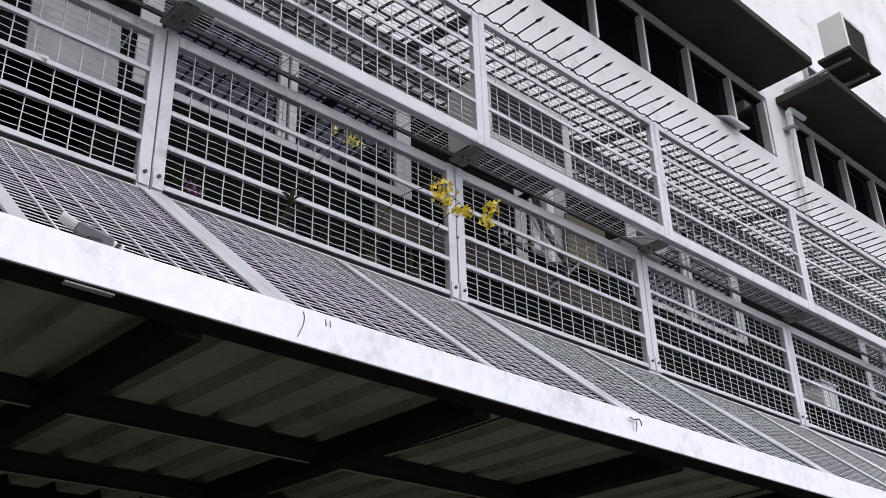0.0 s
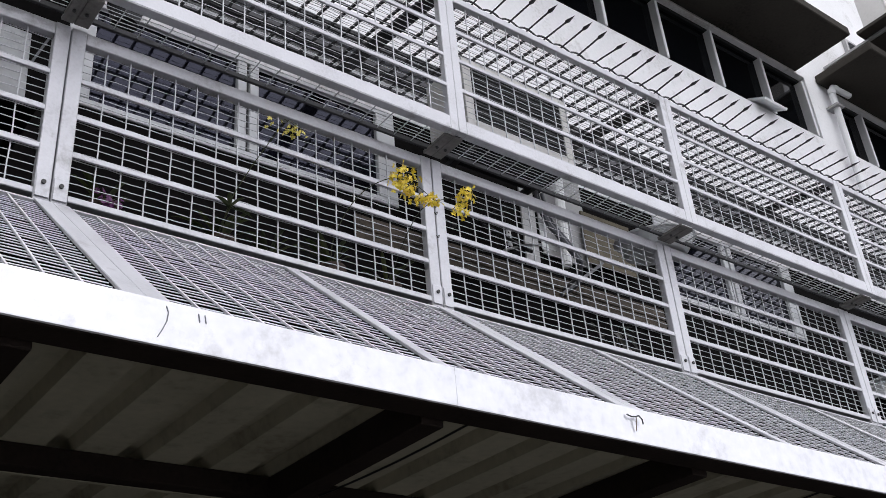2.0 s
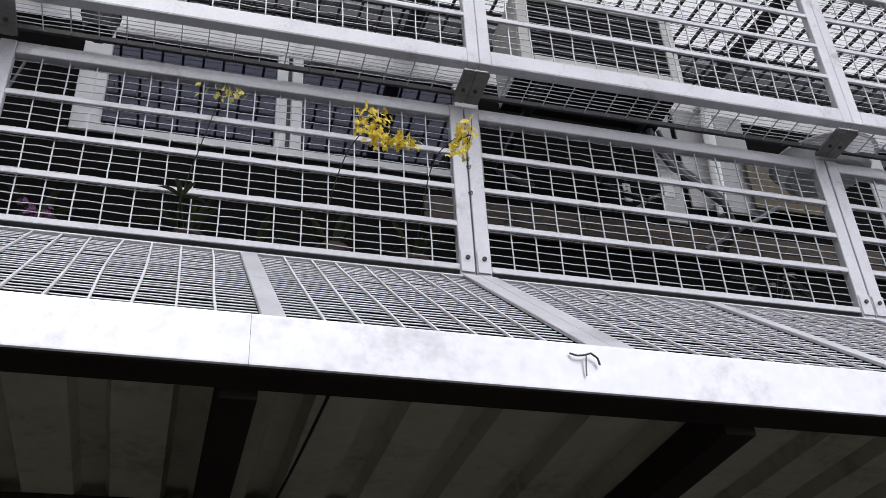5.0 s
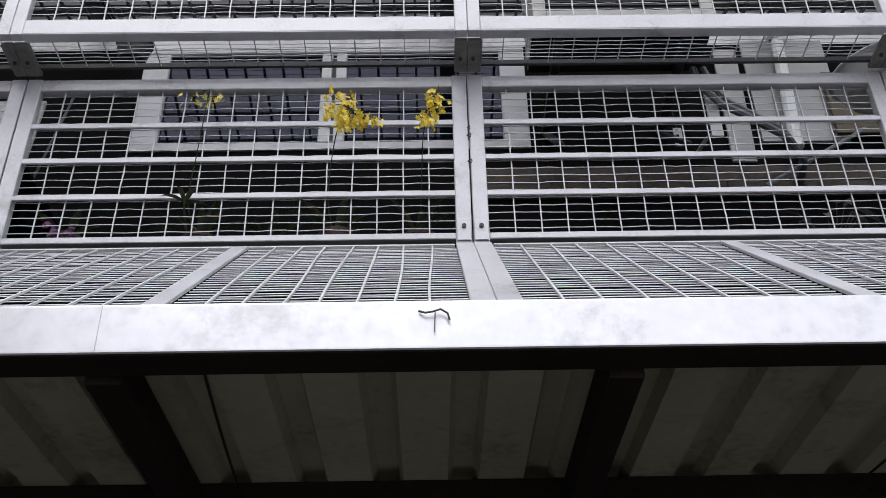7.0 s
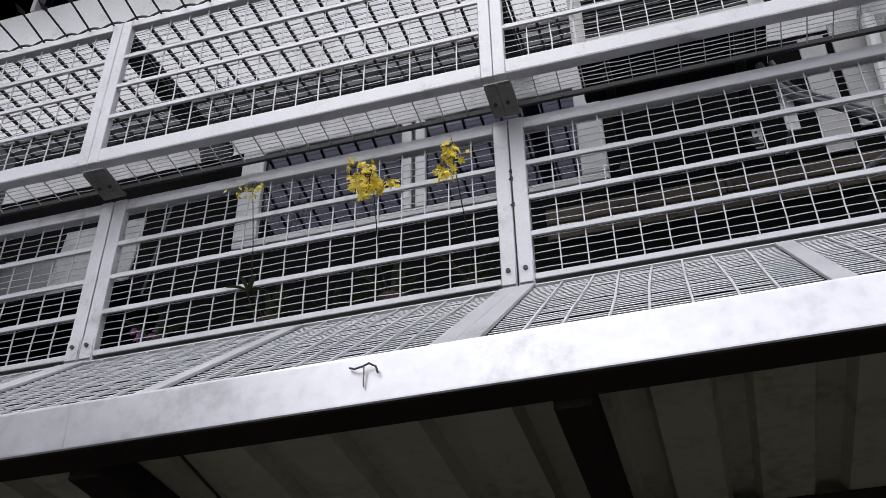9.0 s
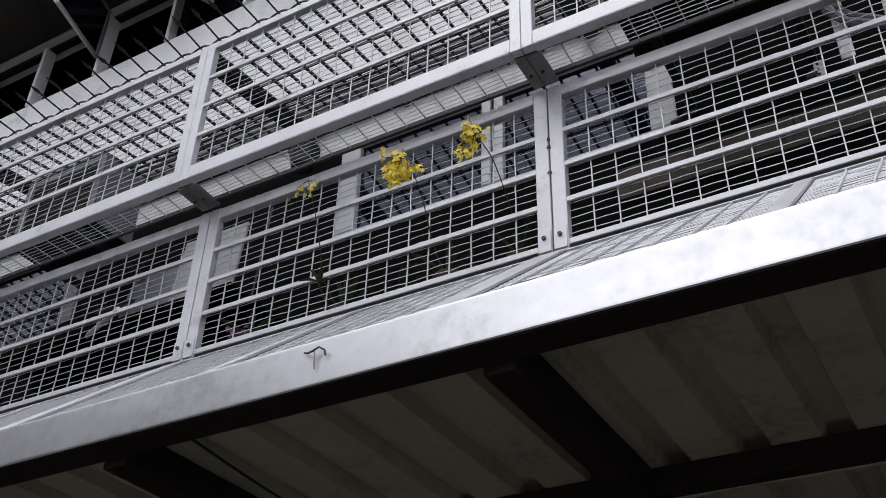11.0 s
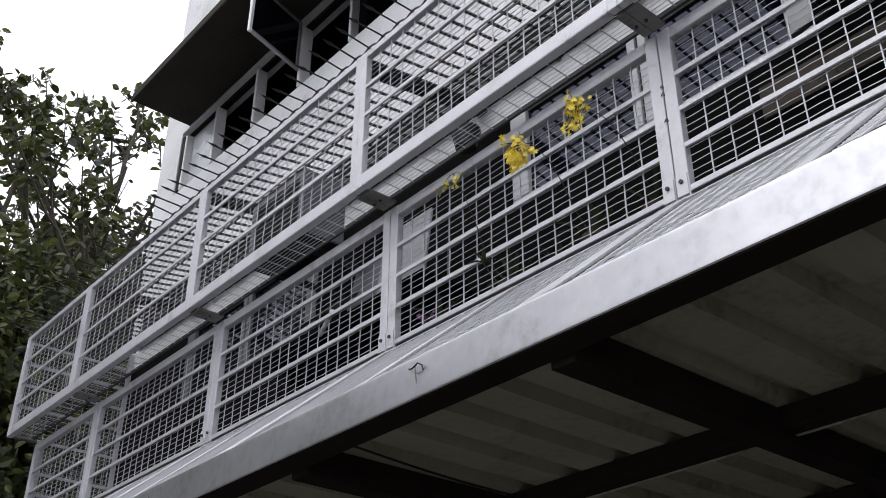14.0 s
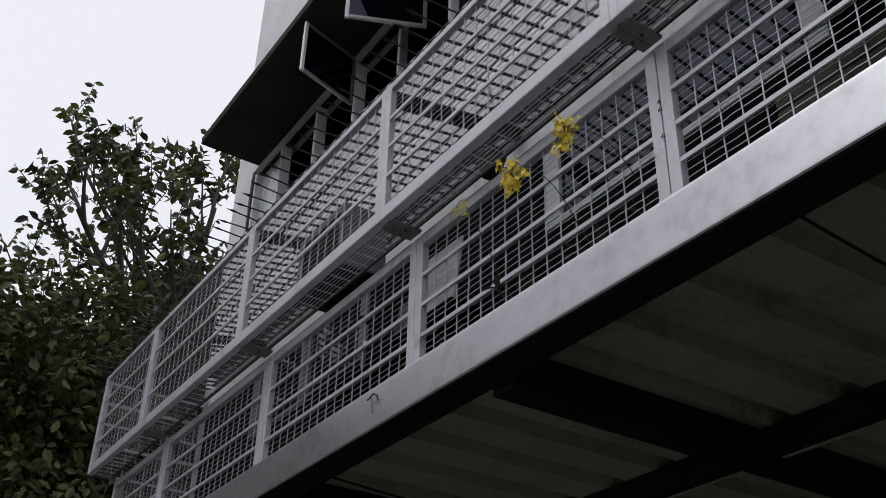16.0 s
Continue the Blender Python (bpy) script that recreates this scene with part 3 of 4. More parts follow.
# ---- upper floor: open casements, pipe, air conditioner ----
def casement(hx, tip, z0, z1):
    """An open sash hinged at the wall, its free edge at tip."""
    at = (hx, Y_WALL, z0)
    p = thing("open_casement", at, "open aluminium casement with bluish glass, swung out over the cage", "window sash", "open casements")
    u = Vector((tip[0] - hx, tip[1] - (Y_WALL - 0.004), 0))
    w = u.length
    u.normalize()
    v = Vector((-u.y, u.x, 0))
    m = Matrix(((u.x, v.x, 0, hx), (u.y, v.y, 0, Y_WALL - 0.004), (0, 0, 1, 0), (0, 0, 0, 1)))
    f = 0.032
    for a, b, c, d in ((0, f, z0, z1), (w - f, w, z0, z1), (f, w - f, z0, z0 + f), (f, w - f, z1 - f, z1)):
        # Free stile white as lit, the rest grey as shaded: light put into colour.
        part("sash_frame", Shape().box(a, b, -0.014, 0.014, c, d, 0.003, m), MULLIONWHITE if a > w / 2 else ALUFRAME, p)
    part("pane", Shape().box(f - 0.004, w - f + 0.004, -0.003, 0.003, z0 + f - 0.004, z1 - f + 0.004, 0, m), BLUEGLASS, p, "bluish glass")
    part("handle", Shape().box(w - 0.03, w - 0.015, -0.035, -0.0145, z0 + 0.32, z0 + 0.42, 0.003, m), PVC, p, "small white handle")
    return under(p, at)


casement(-4.20, (-4.03, 0.15), SILL + 0.20, HEAD - 0.02)
casement(-2.99, (-3.26, 0.15), SILL + 0.18, HEAD - 0.02)


def hopper(x0, x1, z_hinge, high, tilt):
    """A small top-hung sash pushed open."""
    at = (x0, Y_WALL + 0.055, z_hinge)
    p = thing("open_hopper", at, "small white top-hung sash pushed open under the window band", "window sash")
    m = pose(x0, Y_WALL + 0.052, z_hinge, -tilt, 0, 0)
    w, f = x1 - x0, 0.03
    for a, b, c, d in ((0, f, -high, 0), (w - f, w, -high, 0), (f, w - f, -high, -high + f), (f, w - f, -f, 0)):
        part("sash_frame", Shape().box(a, b, -0.012, 0.012, c, d, 0.003, m), PVC, p)
    # Glass drawn solid white: the sky's brightness in it is put into colour.
    part("panel", Shape().box(f - 0.004, w - f + 0.004, -0.004, 0.004, -high + f - 0.004, -f + 0.004, 0, m), PVC, p, "glass pane, the sky's white put into its colour")
    return under(p, at)


hopper(4.52, 4.86, 7.52, 0.20, 62)


def drain_pipe():
    at = (5.950, 0.66, 5.9)
    p = thing("drain_pipe", at, "white drain pipe with an elbow clipped to the column", "pipe")
    part("pipe", Shape().tube([(5.920, 0.68, 5.9), (5.940, 0.67, 8.08)], 0.035, 12), PVC, p)
    part("elbow", Shape().tube([(5.940, 0.67, 8.082), (5.942, 0.668, 8.13), (5.970, 0.66, 8.165), (6.020, 0.655, 8.175)], 0.041, 12), PVC, p)
    part("branch", Shape().tube([(6.022, 0.655, 8.175), (6.255, 0.65, 8.18)], 0.033, 12), PVC, p)
    for z in (6.4, 7.9):
        part("clip", Shape().box(5.875, 6.000, 0.618, Y_WALL - 0.001, z, z + 0.03, 0.003), ALUFRAME, p, "metal clip")
    return under(p, at)


drain_pipe()


def outdoor_unit(x0, x1, y0, y1, z0, z1, label, group="", shell=ACBODY):
    """Air conditioner: enamelled box, dark grille in a pale frame, feet."""
    at = (x0, y0, z0)
    p = thing("air_conditioner", at, label, "air conditioner", group)
    part("body", Shape().box(x0, x1, y0 + 0.012, y1, z0 + 0.02, z1, 0.008), shell, p)
    part("grille_back", Shape().box(x0 + 0.06, x1 - 0.06, y0 + 0.006, y0 + 0.011, z0 + 0.07, z1 - 0.05), DARKSTEEL, p, "dark grille")
    for a, b, c, d in ((x0, x0 + 0.06, z0 + 0.02, z1), (x1 - 0.06, x1, z0 + 0.02, z1), (x0 + 0.061, x1 - 0.061, z0 + 0.02, z0 + 0.07), (x0 + 0.061, x1 - 0.061, z1 - 0.05, z1)):
        part("front_frame", Shape().box(a, b, y0 - 0.004, y0 + 0.0115, c, d, 0.003), shell, p)
    n = 16
    for i in range(n):
        z = z0 + 0.08 + (z1 - z0 - 0.14) * i / (n - 1)
        part("slat", Shape().box(x0 + 0.061, x1 - 0.061, y0 - 0.001, y0 + 0.0055, z - 0.004, z + 0.003, 0.001), BOLT, p)
    part("base_pan", Shape().box(x0 + 0.004, x1 - 0.004, y0 + 0.016, y1 - 0.004, z0 + 0.012, z0 + 0.0195, 0.002), NEARBLACK, p, "dark base pan")
    for x in (x0 + 0.1, x1 - 0.14):
        part("foot", Shape().box(x, x + 0.04, y0 + 0.02, y1 - 0.02, z0, z0 + 0.0115, 0.002), DARKSTEEL, p)
    return under(p, at)


outdoor_unit(6.03, 6.63, -0.10, 0.18, 8.605, 9.13, "white air conditioner box on a concrete shelf above the sunshade")


def ac_shelf():
    at = (5.94, 0, 8.53)
    p = thing("wall_shelf", at, "concrete shelf with a steel bracket under an air conditioner", "shelf")
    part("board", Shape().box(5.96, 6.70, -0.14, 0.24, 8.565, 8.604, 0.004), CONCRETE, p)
    for x in (6.10, 6.53):
        part("bracket", Shape().box(x, x + 0.035, -0.06, Y_WALL - 0.004, 8.532, 8.5645, 0.003), ALUFRAME, p, "steel bracket")
    return under(p, at)


ac_shelf()


def louvre_panel(x0, x1, z0, z1):
    at = (x0, Y_WALL, z0)
    p = thing("louvre_window", at, "grey louvred vent in the upper wall", "louvre")
    for a, b, c, d in ((x0, x0 + 0.04, z0, z1), (x1 - 0.04, x1, z0, z1), (x0 + 0.041, x1 - 0.041, z0, z0 + 0.04), (x0 + 0.041, x1 - 0.041, z1 - 0.04, z1)):
        part("frame", Shape().box(a, b, Y_WALL - 0.05, Y_WALL - 0.002, c, d, 0.003), ALUFRAME, p)
    part("backing", Shape().box(x0 + 0.041, x1 - 0.041, Y_WALL - 0.012, Y_WALL - 0.003, z0 + 0.041, z1 - 0.041), DARKSTEEL, p)
    for i in range(5):
        z = z0 + 0.08 + i * (z1 - z0 - 0.12) / 4.5
        part("slat", Shape().box(x0 + 0.042, x1 - 0.042, -0.03, 0.03, -0.004, 0.004, 0.002, pose(0, Y_WALL - 0.045, z, -35, 0, 0)), GREYBOARD, p)
    return under(p, at)


louvre_panel(6.75, 8.1, 8.75, 9.25)

# ---- inside the cage ----
outdoor_unit(0.30, 1.10, 0.03, 0.36, 5.085, 5.57, "beige air conditioner with a dark grille standing in the cage", "condensers in the cage")
outdoor_unit(-3.42, -2.78, 0.06, 0.38, 5.085, 5.57, "dull grey air conditioner with a dark grille standing in the cage", "condensers in the cage", GREYBOARD)


def wall_bracket(x0, x1):
    at = (x0, 0.02, 5.05)
    p = thing("wall_bracket", at, "dark steel bracket carrying a condenser", "bracket", "condenser brackets")
    for x in (x0 + 0.1, x1 - 0.14):
        part("arm", Shape().box(x, x + 0.04, 0.02, Y_WALL - 0.002, 5.05, 5.0845, 0.003), DARKSTEEL, p)
        part("strut", Shape().box(-0.018, 0.018, -0.01, 0.01, -0.26, 0.26, 0.003, pose(x + 0.02, 0.55, 4.86, -45, 0, 0)), DARKSTEEL, p)
    return under(p, at)


wall_bracket(0.30, 1.10)
wall_bracket(-3.42, -2.78)


def board(name, x0, x1, y, z0, z1, tilt, mat, label, cat="board"):
    s = Shape().box(0, x1 - x0, -0.008, 0.008, 0, z1 - z0, 0.003)
    o = part(name, s, mat)
    o.matrix_basis = pose(x0, y, z0, tilt[0], tilt[1], tilt[2])
    return tagged(o, label, cat)


def plant_shelf(x0, x1, z, front=0.42):
    at = (x0, Y_WALL, z)
    p = thing("plant_shelf", at, "added shelf on brackets inside the cage, near black for the shade there", "shelf", "shelves in the cage")
    part("board", Shape().box(x0, x1, front, Y_WALL - 0.003, z - 0.018, z, 0.003), SHADEBLACK, p)
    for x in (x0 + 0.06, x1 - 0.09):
        part("bracket", Shape().box(x, x + 0.025, 0.46, Y_WALL - 0.003, z - 0.12, z - 0.0185, 0.003), SHADEBLACK, p)
    return under(p, at)


plant_shelf(-3.50, -1.83, 4.50, 0.25)
board("pale_board", 1.30, 1.42, 0.735, 4.86, 5.60, (0, 1.5, 0), ALUFRAME, "narrow pale grey board fixed to the wall behind the mesh")
board("grey_sheet", 1.47, 1.90, 0.738, 4.98, 5.66, (0, 0, 0), ALUFRAME, "pale grey sheet fixed to the wall behind a pipe")
board("olive_board", 1.83, 2.30, 0.70, 5.0, 5.40, (0, 0, 0), OLIVE, "olive brown board fixed to the wall")
board("grey_sheet", -2.95, -2.55, 0.50, 4.501, 5.10, (-12, 0, 6), GREYBOARD, "large grey sheet leaning inside the cage")
board("pale_sheet", -2.30, -1.87, 0.30, 4.501, 4.95, (-7, 0, 0), material("pale_plastic_sheet", (0.34, 0.35, 0.36), 0.5, 0, 0.2, 4, 40, 0.1, grime=0.4), "pale grey plastic sheet leaning on the wall above the shelf")
TIMBER = material("brown_timber", (0.07, 0.056, 0.043), 0.85, 0, 0.3, 9, 60, 0.4, stain=(0.015, 0.012, 0.01), grime=0.7)
rail = thing("timber_cladding", (0.02, Y_WALL, 4.655), "weathered brown planks fixed to the wall behind the mesh", "planks")
for x0, x1, z0, z1 in ((0.02, 1.25, 4.655, 4.742), (1.253, 2.55, 4.657, 4.741), (0.02, 0.84, 4.746, 4.835), (0.843, 2.55, 4.747, 4.83)):
    part("plank", Shape().box(x0, x1, 0.727, 0.7475, z0, z1, 0.004), TIMBER, rail)
under(rail, (0.02, Y_WALL, 4.655))

p = tagged(part("water_pipe", Shape().tube([(1.605, 0.68, 4.90), (1.645, 0.68, 5.60), (1.65, 0.70, 5.68), (1.65, 0.747, 5.69)], 0.032, 10), PVC), "white plastic water pipe against the wall", "pipe")
for nm, a, b, r in (("broom_stick", (-2.86, 0.30, 4.49), (-2.30, 0.006, 4.335), 0.014), ("bamboo_stick", (1.35, 0.53, 4.56), (1.97, 0.70, 5.03), 0.011), ("thin_stick", (-1.97, 0.55, 4.505), (-1.77, 0.40, 5.04), 0.006)):
    tagged(part(nm, Shape().tube([a, Vector(a).lerp(Vector(b), 0.5), b], r, 8), GREYBOARD if nm != "broom_stick" else PVC), "pale stick tied inside the mesh", "stick")


def condenser_pipes():
    """Insulated pipes leaving the condenser, on a small white bracket."""
    at = (1.12, 0.40, 4.73)
    p = thing("condenser_pipe", at, "grey insulated pipes on a white bracket below the condenser", "pipe")
    part("bracket", Shape().box(1.105, 1.16, 0.392, 0.40, 4.74, 5.084, 0.002), PVC, p, "white bracket plate")
    part("brace", Shape().tube([(1.135, 0.40, 4.78), (1.135, 0.56, 4.86), (1.135, Y_WALL - 0.002, 4.92)], 0.009, 6), PVC, p)
    for k, r in ((0, 0.019), (1, 0.013)):
        part("pipe", Shape().tube([(1.06 + 0.05 * k, 0.34, 5.10), (1.10 + 0.045 * k, 0.35, 4.98), (1.16 + 0.03 * k, 0.36, 4.90 + 0.02 * k),
             (1.28, 0.38, 4.84 + 0.035 * k), (1.44, 0.42, 4.76 + 0.035 * k), (1.56, 0.55, 4.72 + 0.035 * k), (1.60, Y_WALL - 0.003, 4.72 + 0.035 * k)], r, 8), GREYBOARD, p)
    return under(p, at)


condenser_pipes()


def hanging_tag():
    at = (1.015, 0.56, 4.84)
    p = thing("hanging_tag", at, "small white plastic tag hanging on a wire", "tag")
    part("tag", Shape().box(0.985, 1.025, 0.552, 0.560, 4.815, 4.925, 0.003), PVC, p)
    for z in (4.84, 4.87, 4.90):
        part("mark", Shape().box(0.996, 1.008, 0.5505, 0.5518, z, z + 0.012), DARKSTEEL, p, "small dark mark")
    part("wire", Shape().tube([(1.005, 0.556, 4.925), (1.005, 0.58, 5.055)], 0.002, 4), DARKSTEEL, p)
    return under(p, at)


hanging_tag()


def lathe(pts, at, n=14):
    s = Shape()
    rows = []
    for r, z in pts:
        rows.append([(at[0] + r * math.cos(2 * math.pi * k / n), at[1] + r * math.sin(2 * math.pi * k / n), at[2] + z) for k in range(n + 1)])
    return s.sheet(rows)


def pot(x, y, r, h, label, mat, z=3.931):
    s = lathe([(0.001, 0), (r * 0.7, 0), (r * 0.95, h * 0.85), (r, h * 0.85), (r, h), (r * 0.9, h), (r * 0.85, h * 0.75), (0.001, h * 0.75)], (x, y, z))
    return s


def leaf(s, base, d, up, length, width):
    """A long folded leaf that droops."""
    d, up = Vector(d).normalized(), Vector(up).normalized()
    side = d.cross(up).normalized()
    rows = []
    for i in range(6):
        t = i / 5
        c = Vector(base) + d * length * t - Vector((0, 0, 1)) * length * 0.45 * t * t
        w = width * (math.sin(math.pi * min(1, 0.12 + 0.88 * t)) ** 0.7) * (1 if i < 5 else 0.15)
        rows.append([c - side * w + up * w * 0.35, c, c + side * w + up * w * 0.35])
    s.sheet(rows)


def floret_mesh(name, petals, seed):
    """One small orchid flower facing -y: a wide two-lobed lip under four narrow petals."""
    rnd = random.Random(seed)
    s = Shape()
    for side in (-1, 1):
        s.add([(0, 0, 0), (side * 0.42, -0.18, -0.22), (side * 0.72, -0.10, -0.62), (side * 0.40, -0.02, -1.0), (0, -0.12, -0.80)], [(0, 1, 2, 3, 4)])
    for ang in (35, 90, 145, 90 + rnd.uniform(70, 80), 90 - rnd.uniform(70, 80)):
        a = radians(ang + rnd.uniform(-9, 9))
        o, q = Vector((math.cos(a), 0, math.sin(a))), Vector((-math.sin(a), 0, math.cos(a)))
        tip = o * rnd.uniform(0.6, 0.85) + Vector((0, rnd.uniform(-0.25, 0.1), 0))
        s.add([(0, 0.02, 0), o * 0.42 + q * 0.17 + Vector((0, -0.1, 0)), tip, o * 0.42 - q * 0.17 + Vector((0, -0.1, 0))], [(0, 1, 2, 3)])
    me = s.mesh(name)
    me.materials.append(petals)
    return me


def orchid(x, y, label, sprays, petals, leaves, seed, size=0.017):
    """A potted orchid on the ledge: pot, leaves, stems and their flowers."""
    at = (x, y, 3.931)
    p = thing("potted_orchid", at, label, "orchid", "orchids in the cage")
    rnd = random.Random(seed)
    meshes = [floret_mesh("flower", petals, seed * 10 + k) for k in range(3)]
    part("pot", pot(x, y, 0.07, 0.12, "", POTMAT), POTMAT, p, "brown clay pot")
    s = Shape()
    for i in range(leaves):
        t = 2 * math.pi * i / leaves + rnd.uniform(-0.4, 0.4)
        leaf(s, (x, y, 4.03), (math.cos(t) * 0.7, math.sin(t) * 0.5, rnd.uniform(0.7, 1.6)), (0, 0, 1), rnd.uniform(0.2, 0.34), rnd.uniform(0.010, 0.018))
    part("leaf_tuft", s, ORCHIDLEAF, p, "long dark green leaves")
    for pts, groups in sprays:
        st = Shape()
        P = [Vector(q) for q in pts]
        fine = []
        for i in range(len(P) - 1):
            p0, p1, p2, p3 = P[max(i - 1, 0)], P[i], P[i + 1], P[min(i + 2, len(P) - 1)]
            for k in range(5):
                t = k / 5
                fine.append(0.5 * (2 * p1 + (p2 - p0) * t + (2 * p0 - 5 * p1 + 4 * p2 - p3) * t * t + (3 * p1 - p0 - 3 * p2 + p3) * t ** 3))
        fine.append(P[-1])
        st.tube(fine, 0.0028, 5, True, 0.0013)
        for c, spread, n in groups:
            for k in range(round(n * 1.25)):
                e = Vector(c) + Vector([max(-1.7, min(1.7, rnd.gauss(0, 1))) * q * 1.15 for q in spread])
                fl = new("flower", meshes[k % 3])
                fl.parent = p
                fl.matrix_basis = pose(*e, rnd.uniform(-35, 40), rnd.uniform(-25, 25), rnd.uniform(-75, 75)) @ Matrix.Scale(size * rnd.uniform(0.75, 1.25), 4)
                if k % 4 == 0:
                    m = min(fine, key=lambda q: (q - e).length)
                    st.tube([m, m.lerp(e, 0.5) + Vector((0, 0, 0.01)), e], 0.0014, 3)
        part("stem", st, ORCHIDLEAF, p, "thin arching green stem")
    return under(p, at)


orchid(-0.52, 0.14, "potted orchid with yellow flower sprays pushed out through the mesh",
       [([(-0.52, 0.14, 4.02), (-0.55, 0.06, 4.16), (-0.52, -0.10, 4.30), (-0.47, -0.28, 4.31), (-0.43, -0.40, 4.22), (-0.37, -0.45, 4.13)],
         [((-0.472, -0.37, 4.255), (0.028, 0.026, 0.023), 44), ((-0.457, -0.39, 4.19), (0.014, 0.018, 0.018), 16), ((-0.395, -0.425, 4.14), (0.038, 0.024, 0.012), 28)])],
       YELLOW, 9, 3, 0.0165)
orchid(-0.20, 0.16, "potted orchid with a yellow flower spray leaning out through the mesh",
       [([(-0.20, 0.16, 4.02), (-0.19, 0.05, 4.20), (-0.18, -0.12, 4.33), (-0.15, -0.30, 4.30), (-0.12, -0.40, 4.24)],
         [((-0.125, -0.39, 4.262), (0.020, 0.022, 0.018), 24), ((-0.165, -0.38, 4.19), (0.021, 0.022, 0.022), 22)])],
       YELLOW, 8, 5, 0.0165)
orchid(-1.05, 0.16, "potted orchid with a few pale yellow buds above the cross bars",
       [([(-1.05, 0.16, 4.02), (-1.08, 0.04, 4.14), (-1.04, -0.08, 4.28), (-0.99, -0.22, 4.40), (-0.97, -0.28, 4.43)],
         [((-0.975, -0.28, 4.37), (0.048, 0.02, 0.024), 14)])],
       leaf_material("pale_yellow_petals", (0.48, 0.44, 0.07), (0.72, 0.60, 0.14)), 12, 7, 0.013)
orchid(-1.56, 0.15, "potted orchid with small purple flowers behind the mesh",
       [([(-1.56, 0.15, 4.02), (-1.57, 0.11, 4.08), (-1.565, 0.07, 4.05)], [((-1.565, 0.07, 4.03), (0.025, 0.015, 0.018), 22)])],
       PURPLE, 6, 9, 0.016)
orchid(-0.80, 0.22, "leafy potted orchid without flowers", [], YELLOW, 12, 11)


def hanging_pot():
    at = (-1.5, 0.3, 5.0)
    p = thing("hanging_pot", at, "dark plastic pot hanging from the cage roof", "pot")
    part("pot", pot(-1.50, 0.28, 0.085, 0.12, "", DARKSTEEL, 5.12), DARKSTEEL, p)
    for k in range(3):
        t = 2 * math.pi * k / 3
        part("wire", Shape().tube([(-1.50 + 0.08 * math.cos(t), 0.28 + 0.08 * math.sin(t), 5.24), (-1.50, 0.28, 5.74)], 0.0016, 4), DARKSTEEL, p)
    return under(p, at)


hanging_pot()


def crumpled_bag(x, y, z, r, seed):
    rnd = random.Random(seed)
    rows = []
    for i in range(8):
        a = math.pi * i / 7
        rows.append([])
        for k in range(13):
            b = 2 * math.pi * (k % 12) / 12
            q = Vector((math.sin(a) * math.cos(b), math.sin(a) * math.sin(b), math.cos(a)))
            w = r * (0.75 + 0.5 * noise.noise(q * 2.3 + Vector((seed, 0, 0))))
            rows[-1].append(Vector((x, y, z)) + Vector((q.x * w * 1.2, q.y * w * 0.8, q.z * w)))
    return tagged(part("plastic_bag", Shape().sheet(rows), PVC), "crumpled white plastic bag on the ledge inside the cage", "bag")


crumpled_bag(-3.45, 0.25, 4.03, 0.12, 4)
crumpled_bag(1.55, 0.30, 4.03, 0.13, 8)


# ---- small things on the awning's edge ----
def wall_hook():
    at = (-0.155, -1.124, 2.935)
    p = thing("wire_hook", at, "dark bent wire hook with a rusty streak on the fascia", "hook")
    part("wire", Shape().tube([(-0.190, -1.126, 2.976), (-0.175, -1.132, 2.968), (-0.157, -1.134, 2.970), (-0.141, -1.134, 2.976), (-0.125, -1.132, 2.966), (-0.121, -1.13, 2.950)], 0.0026, 6), BOLT, p)
    part("shank", Shape().tube([(-0.153, -1.133, 2.968), (-0.155, -1.128, 2.937), (-0.155, -1.126, 2.922)], 0.0018, 6), material("rust", (0.24, 0.20, 0.17), 0.9, 0, 0.3, 20, 80, 0.3), p, "rusty shank")
    return under(p, at)


wall_hook()


def floodlight():
    at = (-2.475, -1.08, 3.018)
    p = thing("floodlight", at, "small grey floodlight with a white glass on the awning's edge", "lamp")
    body = Shape()
    m = pose(-2.455, -1.045, 3.062, 18, 14, -8)
    body.box(-0.05, 0.055, -0.022, 0.022, -0.018, 0.018, 0.006, m)
    part("body", body, GREYBOARD, p)
    part("glass", Shape().tube([m @ Vector((-0.052, 0, 0.004)), m @ Vector((-0.098, 0, 0.010))], 0.016, 12), ACBODY, p, "white frosted glass tube")
    for k in range(3):
        part("fin", Shape().tube([m @ Vector((0.057 + 0.012 * k, 0, 0)), m @ Vector((0.063 + 0.012 * k, 0, 0))], 0.014, 12), (PVC, DARKSTEEL, PVC)[k], p)
    part("foot", Shape().box(-2.475, -2.435, -1.07, -1.03, 3.018, 3.048, 0.003), DARKSTEEL, p)
    return under(p, at)


floodlight()
tagged(part("cable_clip", Shape().box(-2.54, -2.40, -1.112, -1.088, 2.875, 2.8805, 0.002), ACBODY), "white strip fixed below the fascia", "strip")
for x0, drift, run in ((-0.70, -0.05, 1.0), (1.17, -0.03, 0.9)):
    tagged(part("cable", Shape().tube([(x0 + drift * i / 10, -1.0 + run * i / 10, 2.932 - 0.014 * math.sin(math.pi * i / 10)) for i in range(11)], 0.0042, 5), DARKSTEEL), "thin black cable strung under the awning", "cable", "cables")


